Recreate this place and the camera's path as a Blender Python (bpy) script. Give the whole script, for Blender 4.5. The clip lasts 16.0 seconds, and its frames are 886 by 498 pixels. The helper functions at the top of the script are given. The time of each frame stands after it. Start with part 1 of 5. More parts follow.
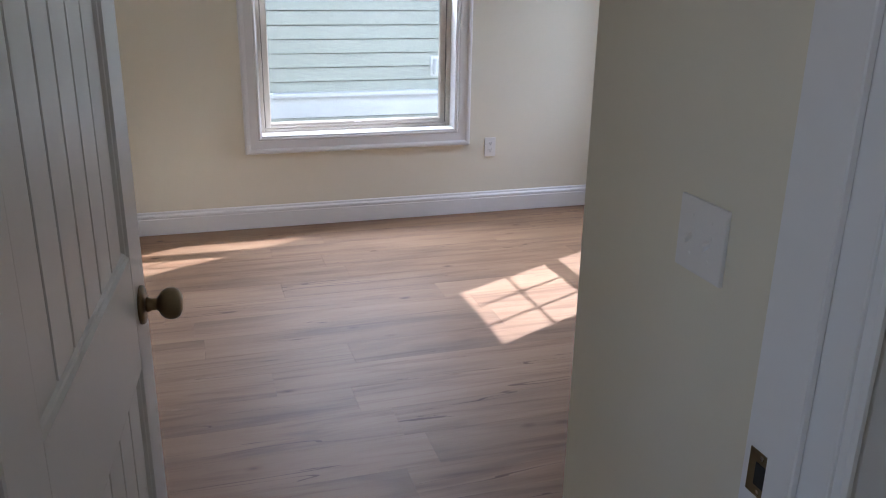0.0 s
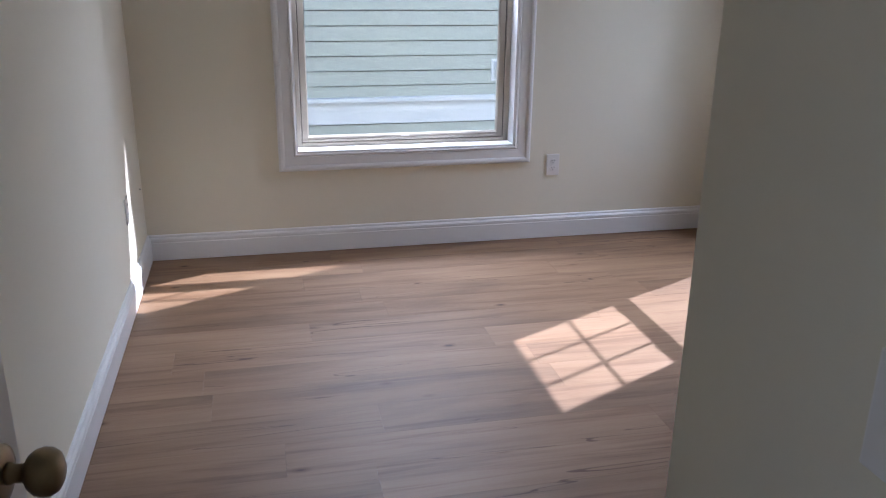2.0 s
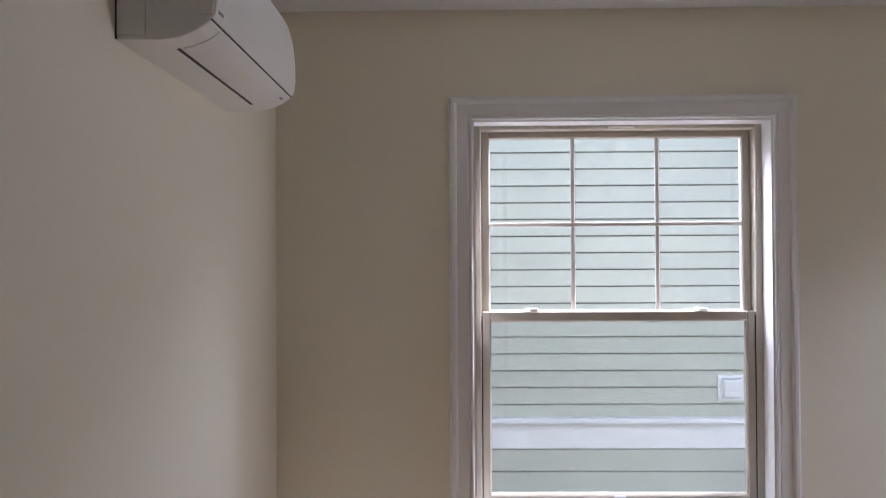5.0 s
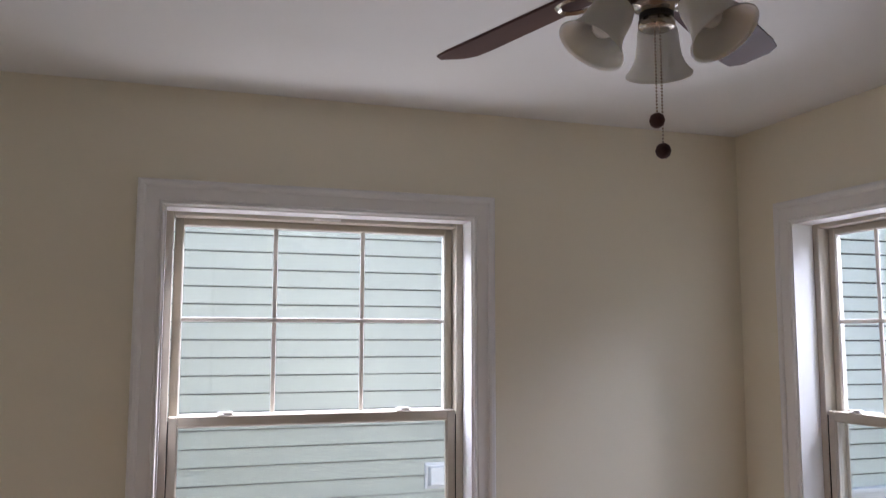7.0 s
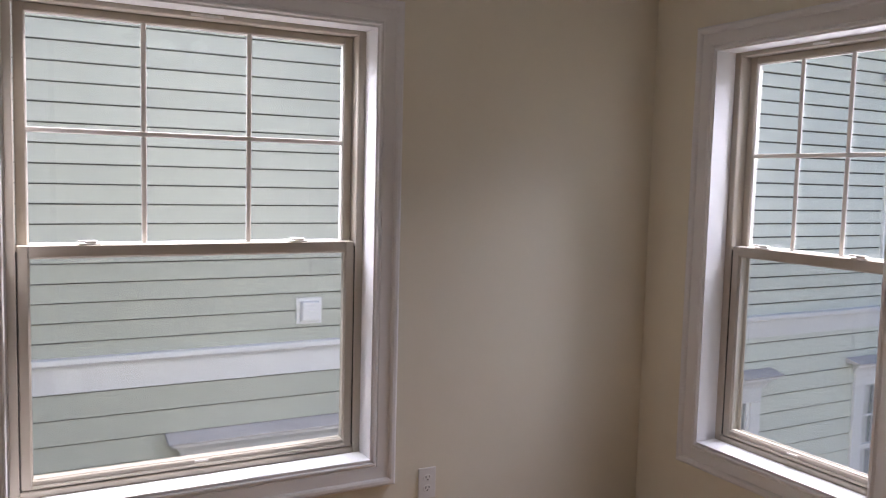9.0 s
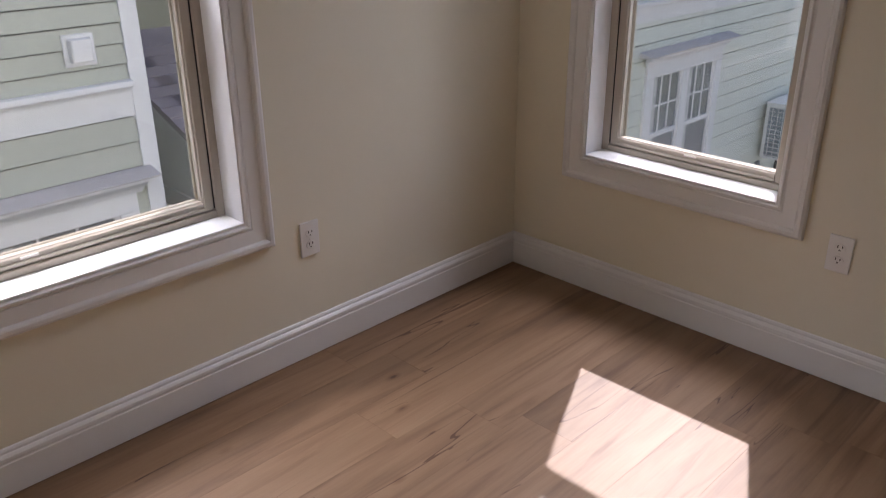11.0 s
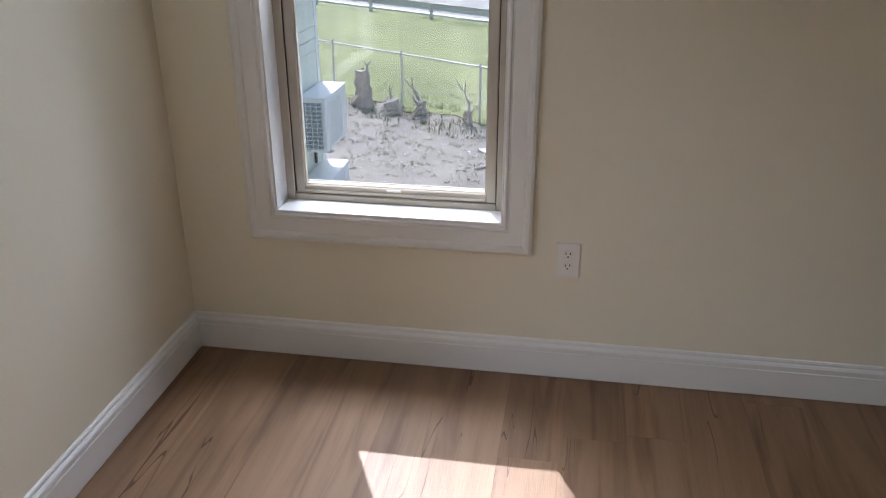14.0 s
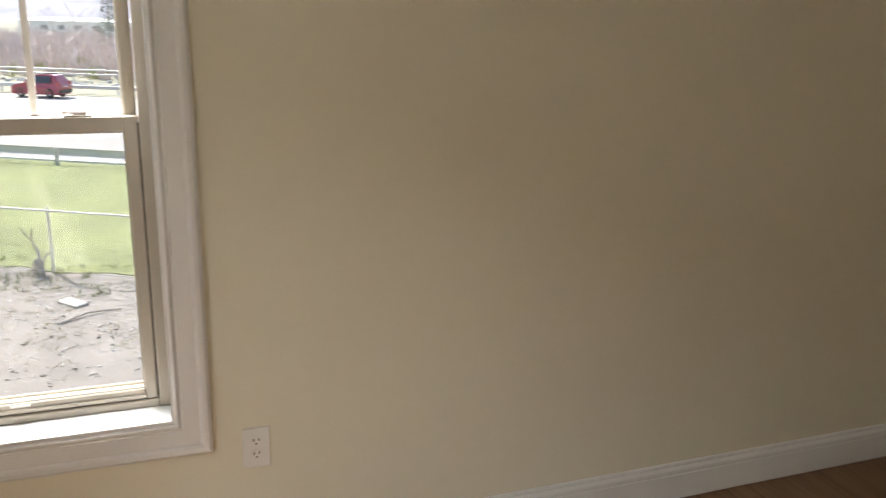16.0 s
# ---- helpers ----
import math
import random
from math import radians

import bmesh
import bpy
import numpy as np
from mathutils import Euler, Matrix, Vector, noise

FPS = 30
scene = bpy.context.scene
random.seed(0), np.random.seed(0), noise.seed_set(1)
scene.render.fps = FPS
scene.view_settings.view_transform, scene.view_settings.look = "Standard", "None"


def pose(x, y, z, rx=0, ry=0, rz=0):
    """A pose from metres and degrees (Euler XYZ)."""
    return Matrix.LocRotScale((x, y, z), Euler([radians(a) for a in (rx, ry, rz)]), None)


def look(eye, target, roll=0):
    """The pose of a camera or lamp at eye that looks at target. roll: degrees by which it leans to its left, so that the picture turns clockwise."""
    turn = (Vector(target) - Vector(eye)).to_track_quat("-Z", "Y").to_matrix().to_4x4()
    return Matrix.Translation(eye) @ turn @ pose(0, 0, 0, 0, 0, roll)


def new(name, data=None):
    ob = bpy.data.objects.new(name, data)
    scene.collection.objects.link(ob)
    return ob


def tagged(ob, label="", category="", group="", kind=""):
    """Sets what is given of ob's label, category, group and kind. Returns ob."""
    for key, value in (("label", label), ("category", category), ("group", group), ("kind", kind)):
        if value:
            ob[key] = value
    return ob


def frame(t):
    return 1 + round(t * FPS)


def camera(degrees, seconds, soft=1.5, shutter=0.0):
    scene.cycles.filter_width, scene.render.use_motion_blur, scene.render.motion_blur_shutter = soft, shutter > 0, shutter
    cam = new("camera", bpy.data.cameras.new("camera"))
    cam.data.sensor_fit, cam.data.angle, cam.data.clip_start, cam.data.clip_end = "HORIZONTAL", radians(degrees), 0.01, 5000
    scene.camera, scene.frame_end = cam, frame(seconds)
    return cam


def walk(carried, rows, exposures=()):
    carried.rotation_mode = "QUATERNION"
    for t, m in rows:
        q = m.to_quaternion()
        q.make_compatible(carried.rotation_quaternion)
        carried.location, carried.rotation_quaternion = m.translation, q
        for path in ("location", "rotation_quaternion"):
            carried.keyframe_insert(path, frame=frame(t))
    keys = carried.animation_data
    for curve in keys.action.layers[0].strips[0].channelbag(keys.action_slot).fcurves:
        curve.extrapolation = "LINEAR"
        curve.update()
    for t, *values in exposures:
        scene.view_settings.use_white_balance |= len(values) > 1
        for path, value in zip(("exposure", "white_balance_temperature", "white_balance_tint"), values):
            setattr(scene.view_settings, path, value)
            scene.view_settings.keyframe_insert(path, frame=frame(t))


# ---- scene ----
cam = camera(56.5, 16.0, soft=1.0, shutter=0.2)
PATH = [
    (0, (0.364, -4.582, 1.424), (0.931, -2.777, 0.776), 1.0),
    (0.5, (0.404, -4.555, 1.413), (0.888, -2.743, 0.72), 0.6),
    (1, (0.446, -4.404, 1.406), (0.931, -2.581, 0.741), 1.0),
    (1.5, (0.49, -4.24, 1.409), (0.978, -2.416, 0.75), 1.1),
    (2, (0.564, -4.073, 1.413), (0.984, -2.23, 0.758), 0.7),
    (2.5, (0.643, -3.887, 1.434), (0.863, -2.004, 0.796), -0.6),
    (3, (0.685, -3.715, 1.414), (0.835, -1.811, 0.82), -0.8),
    (3.5, (0.666, -3.537, 1.424), (0.748, -1.594, 0.955), -0.9),
    (3.7, (0.641, -3.485, 1.427), (0.684, -1.525, 1.028), -1.0),
    (5.8, (0.716, -2.989, 1.518), (0.676, -1.007, 1.786), -0.2),
    (6, (0.721, -2.989, 1.526), (0.78, -1.015, 1.84), -0.2),
    (6.5, (0.76, -2.985, 1.551), (1.203, -1.065, 1.89), -0.4),
    (7, (0.781, -2.953, 1.56), (1.399, -1.063, 1.771), 0.1),
    (7.5, (0.803, -2.919, 1.572), (1.445, -1.025, 1.524), 1.3),
    (8, (0.841, -2.838, 1.534), (1.464, -0.942, 1.405), 1.9),
    (8.5, (0.84, -2.735, 1.511), (1.53, -0.864, 1.363), 2.3),
    (9, (0.732, -2.576, 1.51), (1.682, -0.825, 1.337), 1.5),
    (9.5, (0.679, -2.452, 1.503), (1.806, -0.815, 1.285), 0.4),
    (10, (0.702, -2.275, 1.476), (1.949, -0.76, 1.091), -1.1),
    (10.2, (0.707, -2.207, 1.464), (1.97, -0.737, 0.971), -1.4),
    (12.3, (0.676, -1.661, 1.37), (2.038, -0.649, 0.311), -1.1),
    (12.5, (0.701, -1.619, 1.383), (2.143, -0.697, 0.347), -0.7),
    (13, (0.746, -1.52, 1.405), (2.371, -0.857, 0.447), -0.0),
    (13.5, (0.75, -1.342, 1.467), (2.497, -0.954, 0.575), 0.2),
    (14, (0.781, -1.241, 1.476), (2.58, -0.942, 0.654), -0.1),
    (14.5, (0.887, -1.167, 1.489), (2.743, -0.901, 0.79), -0.9),
    (15, (0.99, -1.118, 1.5), (2.906, -0.973, 0.942), -0.3),
    (15.5, (1.033, -1.082, 1.493), (2.955, -1.291, 0.978), 0.7),
    (16, (1.072, -1.02, 1.519), (2.881, -1.684, 0.982), 1.3),
]
EXPOSURE = [(0.0, 1.62, 5450, 18), (0.5, 1.85, 5600, 17), (1.5, 1.5, 5350, 18), (2.5, 1.25, 5350, 19), (3.5, 1.15, 5550, 19), (6.0, 1.2, 5900, 25), (7.0, 1.2, 5900, 22), (8.0, 1.15, 6200, 25), (9.0, 0.92, 6250, 26), (9.5, 0.74, 6300, 26), (10.2, 0.82, 6450, 26), (12.5, 0.75, 6150, 19), (13.5, 1.27, 6050, 16), (14.5, 1.2, 5800, 15), (15.5, 1.1, 6200, 14), (16.0, 1.7, 6750, 13)]
walk(cam, [(t, look(e, g, r)) for t, e, g, r in PATH], EXPOSURE)

# ---- light: a clear day, the sun high beyond the corner of the room ----
SUN_DIR = Vector((0.893, 0.430, 1.0)).normalized()
world = bpy.data.worlds.new("sky")
scene.world = world
world.use_nodes = True
sky = world.node_tree.nodes.new("ShaderNodeTexSky")
sky.sky_type = "NISHITA"
sky.sun_disc = False
sky.sun_elevation = math.asin(SUN_DIR.z)
sky.sun_rotation = math.atan2(SUN_DIR.x, SUN_DIR.y)
sky.air_density, sky.dust_density = 1.2, 1.5
back = world.node_tree.nodes["Background"]
world.node_tree.links.new(sky.outputs["Color"], back.inputs["Color"])
back.inputs["Strength"].default_value = 0.15
sun = new("sun", bpy.data.lights.new("sun", "SUN"))
sun.data.energy, sun.data.angle, sun.data.color = 4.4, radians(0.55), (1.0, 0.965, 0.92)
sun.matrix_world = look(SUN_DIR * 30, (0, 0, 0))

# sky light at the two windows: lamps at the head of each opening, outside, that stand in for the open sky above
def window_sky(name, eye, target, sx, sy, watts, color):
    lamp = new(name, bpy.data.lights.new(name, "AREA"))
    lamp.data.shape, lamp.data.size, lamp.data.size_y = "RECTANGLE", sx, sy
    lamp.data.energy, lamp.data.color = watts, color
    lamp.matrix_world = look(eye, target)
    return lamp


SKY_BLUE, YARD_WARM = (0.92, 0.96, 1.0), (1.0, 0.965, 0.91)
window_sky("window_sky_light", (1.29, 0.72, 2.62), (1.29, -1.1, 0.9), 1.5, 0.9, 78, SKY_BLUE)
window_sky("window_sky_light", (3.86, -0.67, 2.62), (1.9, -0.67, 0.9), 1.1, 0.9, 60, SKY_BLUE)
# added fill lamps outside, standing in for light off the sunlit yard below
window_sky("yard_fill_lamp", (1.29, 0.80, -0.25), (1.29, -0.6, 1.6), 1.6, 0.9, 13, YARD_WARM)
# this one is aimed level, to brighten the west wall
window_sky("yard_fill_lamp", (5.60, -0.10, 0.35), (0.0, -2.2, 1.25), 2.2, 1.3, 46, (0.97, 0.98, 1.0))
# added fill lamp for the hall, behind a made-up opening at its end
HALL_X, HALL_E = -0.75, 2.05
window_sky("hall_fill_lamp", (HALL_X - 0.06, -4.80, 1.475), (1.0, -3.75, 1.15), 0.58, 1.02, 0.95, (1.0, 0.88, 0.76))

# ---- materials ----
def mat(name, color, rough=0.6, metal=0.0, vary=0.06, scale=6.0, bump=0.0, bump_scale=200.0, coat=0.0, spec=0.5, each=0.0):
    """A painted or plain surface: colour that drifts at two scales, with fine relief."""
    m = bpy.data.materials.new(name)
    m.use_nodes = True
    n, l = m.node_tree.nodes, m.node_tree.links
    b = n["Principled BSDF"]
    b.inputs["Roughness"].default_value = rough
    b.inputs["Metallic"].default_value = metal
    b.inputs["Coat Weight"].default_value = coat
    b.inputs["Specular IOR Level"].default_value = spec
    tc = n.new("ShaderNodeTexCoord")
    a1, a2 = n.new("ShaderNodeTexNoise"), n.new("ShaderNodeTexNoise")
    a1.inputs["Scale"].default_value, a2.inputs["Scale"].default_value = scale, scale * 11
    a1.inputs["Detail"].default_value = 4
    l.new(tc.outputs["Object"], a1.inputs["Vector"])
    l.new(tc.outputs["Object"], a2.inputs["Vector"])
    mix = n.new("ShaderNodeMath")
    mix.operation = "MULTIPLY_ADD"
    mix.inputs[1].default_value = 0.35
    l.new(a2.outputs["Fac"], mix.inputs[0])
    l.new(a1.outputs["Fac"], mix.inputs[2])
    value = mix.outputs[0]
    if each:
        info = n.new("ShaderNodeObjectInfo")
        add = n.new("ShaderNodeMath")
        add.operation = "MULTIPLY_ADD"
        add.inputs[1].default_value = each
        l.new(info.outputs["Random"], add.inputs[0])
        l.new(value, add.inputs[2])
        value = add.outputs[0]
    ramp = n.new("ShaderNodeMapRange")
    ramp.inputs["From Min"].default_value, ramp.inputs["From Max"].default_value = 0.35, 1.0 + each
    ramp.inputs["To Min"].default_value, ramp.inputs["To Max"].default_value = 1 - vary, 1 + vary
    l.new(value, ramp.inputs["Value"])
    col = n.new("ShaderNodeVectorMath")
    col.operation = "SCALE"
    col.inputs[0].default_value = color
    l.new(ramp.outputs[0], col.inputs["Scale"])
    l.new(col.outputs[0], b.inputs["Base Color"])
    if bump:
        t = n.new("ShaderNodeTexNoise")
        t.inputs["Scale"].default_value = bump_scale
        t.inputs["Detail"].default_value = 3
        l.new(tc.outputs["Object"], t.inputs["Vector"])
        bp = n.new("ShaderNodeBump")
        bp.inputs["Strength"].default_value = bump
        bp.inputs["Distance"].default_value = 0.002
        l.new(t.outputs["Fac"], bp.inputs["Height"])
        l.new(bp.outputs[0], b.inputs["Normal"])
    return m


def plank_material():
    """Oak vinyl plank: stretched grain, cathedral figure, dark checks and knots, a tone of its own for each plank."""
    m = bpy.data.materials.new("oak_plank")
    m.use_nodes = True
    n, l = m.node_tree.nodes, m.node_tree.links
    b = n["Principled BSDF"]
    tc, info = n.new("ShaderNodeTexCoord"), n.new("ShaderNodeObjectInfo")
    shift = n.new("ShaderNodeVectorMath")
    shift.operation = "MULTIPLY_ADD"
    shift.inputs[1].default_value = (37.0, 19.0, 7.0)
    rnd = n.new("ShaderNodeCombineXYZ")
    for i in range(3):
        l.new(info.outputs["Random"], rnd.inputs[i])
    l.new(rnd.outputs[0], shift.inputs[0])
    l.new(tc.outputs["Object"], shift.inputs[2])

    def tex(sx, sy, scale, detail, rough=0.6, distort=0.0):
        mp = n.new("ShaderNodeMapping")
        mp.inputs["Scale"].default_value = (sx, sy, 1)
        l.new(shift.outputs[0], mp.inputs["Vector"])
        t = n.new("ShaderNodeTexNoise")
        t.inputs["Scale"].default_value, t.inputs["Detail"].default_value = scale, detail
        t.inputs["Roughness"].default_value, t.inputs["Distortion"].default_value = rough, distort
        l.new(mp.outputs[0], t.inputs["Vector"])
        return t.outputs["Fac"]

    def ramp(src, stops):
        r = n.new("ShaderNodeValToRGB")
        e = r.color_ramp.elements
        while len(e) < len(stops):
            e.new(0.5)
        for el, (p, c) in zip(e, stops):
            el.position, el.color = p, (*c, 1) if len(c) == 3 else c
        l.new(src, r.inputs["Fac"])
        return r.outputs["Color"]

    def mul(a, c, fac=1.0):
        x = n.new("ShaderNodeMix")
        x.data_type, x.blend_type = "RGBA", "MULTIPLY"
        x.inputs["Factor"].default_value = fac
        l.new(a, x.inputs["A"])
        l.new(c, x.inputs["B"])
        return x.outputs["Result"]

    broad = ramp(tex(0.5, 2.6, 2.2, 4, 0.55, 0.6), [(0.32, (0.205, 0.121, 0.066)), (0.5, (0.285, 0.174, 0.096)), (0.70, (0.340, 0.214, 0.124))])
    grain = ramp(tex(0.6, 26, 5.0, 5, 0.7), [(0.3, (0.93, 0.91, 0.89)), (0.55, (1, 1, 1))])
    streak = ramp(tex(0.42, 6, 2.4, 4, 0.55, 1.3), [(0.32, (0.60, 0.50, 0.43)), (0.47, (0.92, 0.88, 0.86)), (0.6, (1, 1, 1))])
    # thin wandering cracks: level lines of a stretched noise, kept only in patches
    def math_node(op, x, y):
        k = n.new("ShaderNodeMath")
        k.operation = op
        for sock, val in zip(k.inputs, (x, y)):
            if isinstance(val, (int, float)):
                sock.default_value = val
            else:
                l.new(val, sock)
        return k.outputs[0]

    level = math_node("ABSOLUTE", math_node("SUBTRACT", tex(0.42, 8, 2.4, 1.5, 0.5, 0.5), 0.5), 0.0)
    taper = math_node("MULTIPLY", math_node("SUBTRACT", tex(0.34, 5, 2.1, 2, 0.5, 0.3), 0.562), 0.085)
    crack = math_node("LESS_THAN", level, taper)
    check = ramp(crack, [(0.0, (1, 1, 1)), (1.0, (0.36, 0.25, 0.18))])
    vor = n.new("ShaderNodeTexVoronoi")
    mpv = n.new("ShaderNodeMapping")
    mpv.inputs["Scale"].default_value = (1.7, 3.6, 1)
    l.new(shift.outputs[0], mpv.inputs["Vector"])
    l.new(mpv.outputs[0], vor.inputs["Vector"])
    vor.inputs["Scale"].default_value = 1.55
    knot = ramp(vor.outputs["Distance"], [(0.032, (0.16, 0.10, 0.07)), (0.055, (0.72, 0.62, 0.54)), (0.10, (1, 1, 1))])
    c = mul(mul(mul(mul(broad, grain), streak, 0.78), check, 0.85), knot, 0.85)
    tone = n.new("ShaderNodeMapRange")
    tone.inputs["To Min"].default_value, tone.inputs["To Max"].default_value = 0.86, 1.00
    l.new(info.outputs["Random"], tone.inputs["Value"])
    sc = n.new("ShaderNodeVectorMath")
    sc.operation = "SCALE"
    l.new(c, sc.inputs[0])
    l.new(tone.outputs[0], sc.inputs["Scale"])
    l.new(sc.outputs[0], b.inputs["Base Color"])
    rr = n.new("ShaderNodeMapRange")
    rr.inputs["To Min"].default_value, rr.inputs["To Max"].default_value = 0.42, 0.58
    g2 = tex(1.2, 28, 9.0, 4, 0.7)
    l.new(g2, rr.inputs["Value"])
    l.new(rr.outputs[0], b.inputs["Roughness"])
    b.inputs["Specular IOR Level"].default_value = 0.5
    bp = n.new("ShaderNodeBump")
    bp.inputs["Strength"].default_value, bp.inputs["Distance"].default_value = 0.4, 0.0014
    l.new(g2, bp.inputs["Height"])
    l.new(bp.outputs[0], b.inputs["Normal"])
    return m


def glass_material():
    m = bpy.data.materials.new("window_glass")
    m.use_nodes = True
    n, l = m.node_tree.nodes, m.node_tree.links
    n.remove(n["Principled BSDF"])
    tr, gl, lw, mx = n.new("ShaderNodeBsdfTransparent"), n.new("ShaderNodeBsdfGlossy"), n.new("ShaderNodeLayerWeight"), n.new("ShaderNodeMixShader")
    tr.inputs["Color"].default_value = (0.87, 0.885, 0.875, 1)
    gl.inputs["Roughness"].default_value = 0.01
    lw.inputs["Blend"].default_value = 0.5
    power, fr = n.new("ShaderNodeMath"), n.new("ShaderNodeMath")
    power.operation, fr.operation = "POWER", "MULTIPLY_ADD"
    power.inputs[1].default_value = 5.0
    fr.inputs[1].default_value, fr.inputs[2].default_value = 0.85, 0.04
    l.new(lw.outputs["Facing"], power.inputs[0])
    l.new(power.outputs[0], fr.inputs[0])
    l.new(fr.outputs[0], mx.inputs[0])
    l.new(tr.outputs[0], mx.inputs[1])
    l.new(gl.outputs[0], mx.inputs[2])
    l.new(mx.outputs[0], n["Material Output"].inputs["Surface"])
    return m


WALL = mat("cream_wall_paint", (0.83, 0.79, 0.65), 0.75, vary=0.015, scale=1.5, bump=0.12, bump_scale=420)
CEIL = mat("white_ceiling_paint", (0.72, 0.73, 0.715), 0.85, vary=0.015, scale=1.5, bump=0.1, bump_scale=300)
TRIM = mat("white_trim_paint", (0.83, 0.83, 0.82), 0.32, vary=0.012, scale=4, bump=0.03, bump_scale=90)
DOOR = mat("white_door_paint", (0.80, 0.80, 0.79), 0.36, vary=0.015, scale=4, bump=0.05, bump_scale=120)
VINYL = mat("tan_vinyl_frame", (0.50, 0.452, 0.375), 0.42, vary=0.03, scale=8)
VINYL_W = mat("almond_muntin", (0.82, 0.79, 0.74), 0.4, vary=0.02, scale=8)
GASKET = mat("black_gasket", (0.03, 0.028, 0.025), 0.6)
GLASS = glass_material()


def screen_material():
    """Fine insect mesh: mostly open, its grey threads catch a little light."""
    m = bpy.data.materials.new("insect_mesh")
    m.use_nodes = True
    n, l = m.node_tree.nodes, m.node_tree.links
    n.remove(n["Principled BSDF"])
    tr, df, mx = n.new("ShaderNodeBsdfTransparent"), n.new("ShaderNodeBsdfDiffuse"), n.new("ShaderNodeMixShader")
    df.inputs["Color"].default_value = (0.10, 0.10, 0.10, 1)
    mx.inputs[0].default_value = 0.13
    l.new(tr.outputs[0], mx.inputs[1])
    l.new(df.outputs[0], mx.inputs[2])
    l.new(mx.outputs[0], n["Material Output"].inputs["Surface"])
    return m


SCREEN = screen_material()
PLANK = plank_material()
PLATE = mat("white_plate_plastic", (0.84, 0.83, 0.80), 0.28, vary=0.01)
SLOT = mat("dark_slot", (0.02, 0.02, 0.02), 0.6)
BRASS = mat("antique_brass", (0.27, 0.215, 0.13), 0.33, metal=1.0, vary=0.12, scale=25)
NICKEL = mat("brushed_nickel", (0.40, 0.355, 0.30), 0.22, metal=1.0, vary=0.06, scale=30)
SUBFLOOR = mat("floor_joint", (0.10, 0.07, 0.05), 0.9)

# ---- building helpers ----
def box(bm, x0, x1, y0, y1, z0, z1):
    v = [bm.verts.new((x, y, z)) for z in (z0, z1) for y in (y0, y1) for x in (x0, x1)]
    for f in ((0, 2, 3, 1), (4, 5, 7, 6), (0, 1, 5, 4), (2, 6, 7, 3), (0, 4, 6, 2), (1, 3, 7, 5)):
        bm.faces.new([v[i] for i in f])
    return v


def soften(bm, width, segments=1):
    bmesh.ops.bevel(bm, geom=bm.edges[:], offset=width, segments=segments, affect="EDGES", profile=0.6)


def rod(bm, a, b, r0, r1=None, sides=12, cap=True):
    """A tapered round bar from a to b."""
    a, b = Vector(a), Vector(b)
    q = (b - a).to_track_quat("Z", "Y").to_matrix()
    rings = []
    for p, r in ((a, r0), (b, r0 if r1 is None else r1)):
        rings.append([bm.verts.new(p + q @ Vector((r * math.cos(2 * math.pi * i / sides), r * math.sin(2 * math.pi * i / sides), 0))) for i in range(sides)])
    for i in range(sides):
        j = (i + 1) % sides
        bm.faces.new((rings[0][i], rings[0][j], rings[1][j], rings[1][i]))
    if cap:
        bm.faces.new(rings[0][::-1])
        bm.faces.new(rings[1])


def lathe(bm, profile, m=Matrix(), sides=32, smooth=True):
    """Turns (radius, height) pairs about z, then places the result by m."""
    rings = []
    for r, h in profile:
        if r < 1e-5:
            rings.append([bm.verts.new(m @ Vector((0, 0, h)))])
        else:
            rings.append([bm.verts.new(m @ Vector((r * math.cos(2 * math.pi * i / sides), r * math.sin(2 * math.pi * i / sides), h))) for i in range(sides)])
    for a, b in zip(rings, rings[1:]):
        for i in range(sides):
            j = (i + 1) % sides
            if len(a) == 1 and len(b) == 1:
                continue
            if len(a) == 1:
                f = bm.faces.new((a[0], b[j], b[i]))
            elif len(b) == 1:
                f = bm.faces.new((a[i], a[j], b[0]))
            else:
                f = bm.faces.new((a[i], a[j], b[j], b[i]))
            f.smooth = smooth


def finish(bm):
    bmesh.ops.recalc_face_normals(bm, faces=bm.faces[:])
    return bm


def part(name, bm, material, parent=None, label="", m=None):
    """Links a bmesh as one mesh object, under a thing or a part where one is given."""
    finish(bm)
    me = bpy.data.meshes.new(name)
    bm.to_mesh(me)
    bm.free()
    me.materials.append(material)
    ob = new(name, me)
    if parent is not None:
        ob.parent = parent
    if m is not None:
        ob.matrix_basis = m
    if label:
        ob["label"] = label
    return ob


def boxpart(name, dims, material, parent=None, bevel=0.0, label="", m=None):
    bm = bmesh.new()
    box(bm, *dims)
    if bevel:
        soften(bm, bevel)
    return part(name, bm, material, parent, label, m)


def thing(name, label, category, m=None, group="", kind=""):
    ob = new(name)
    ob.empty_display_size = 0.1
    if m is not None:
        ob.matrix_basis = m
    return tagged(ob, label, category, group, kind)


def sweep(bm, profile, path, closed=False):
    """Runs a profile of (out, up) along path, a list of (point, out vector, up vector); out vectors may be longer at mitres."""
    rings = [[bm.verts.new(Vector(p) + Vector(o) * u + Vector(w) * v) for u, v in profile] for p, o, w in path]
    k = len(profile)
    for a, b in zip(rings, rings[1:]):
        for i in range(k):
            j = (i + 1) % k
            bm.faces.new((a[i], a[j], b[j], b[i]))
    bm.faces.new(rings[0][::-1])
    bm.faces.new(rings[-1])


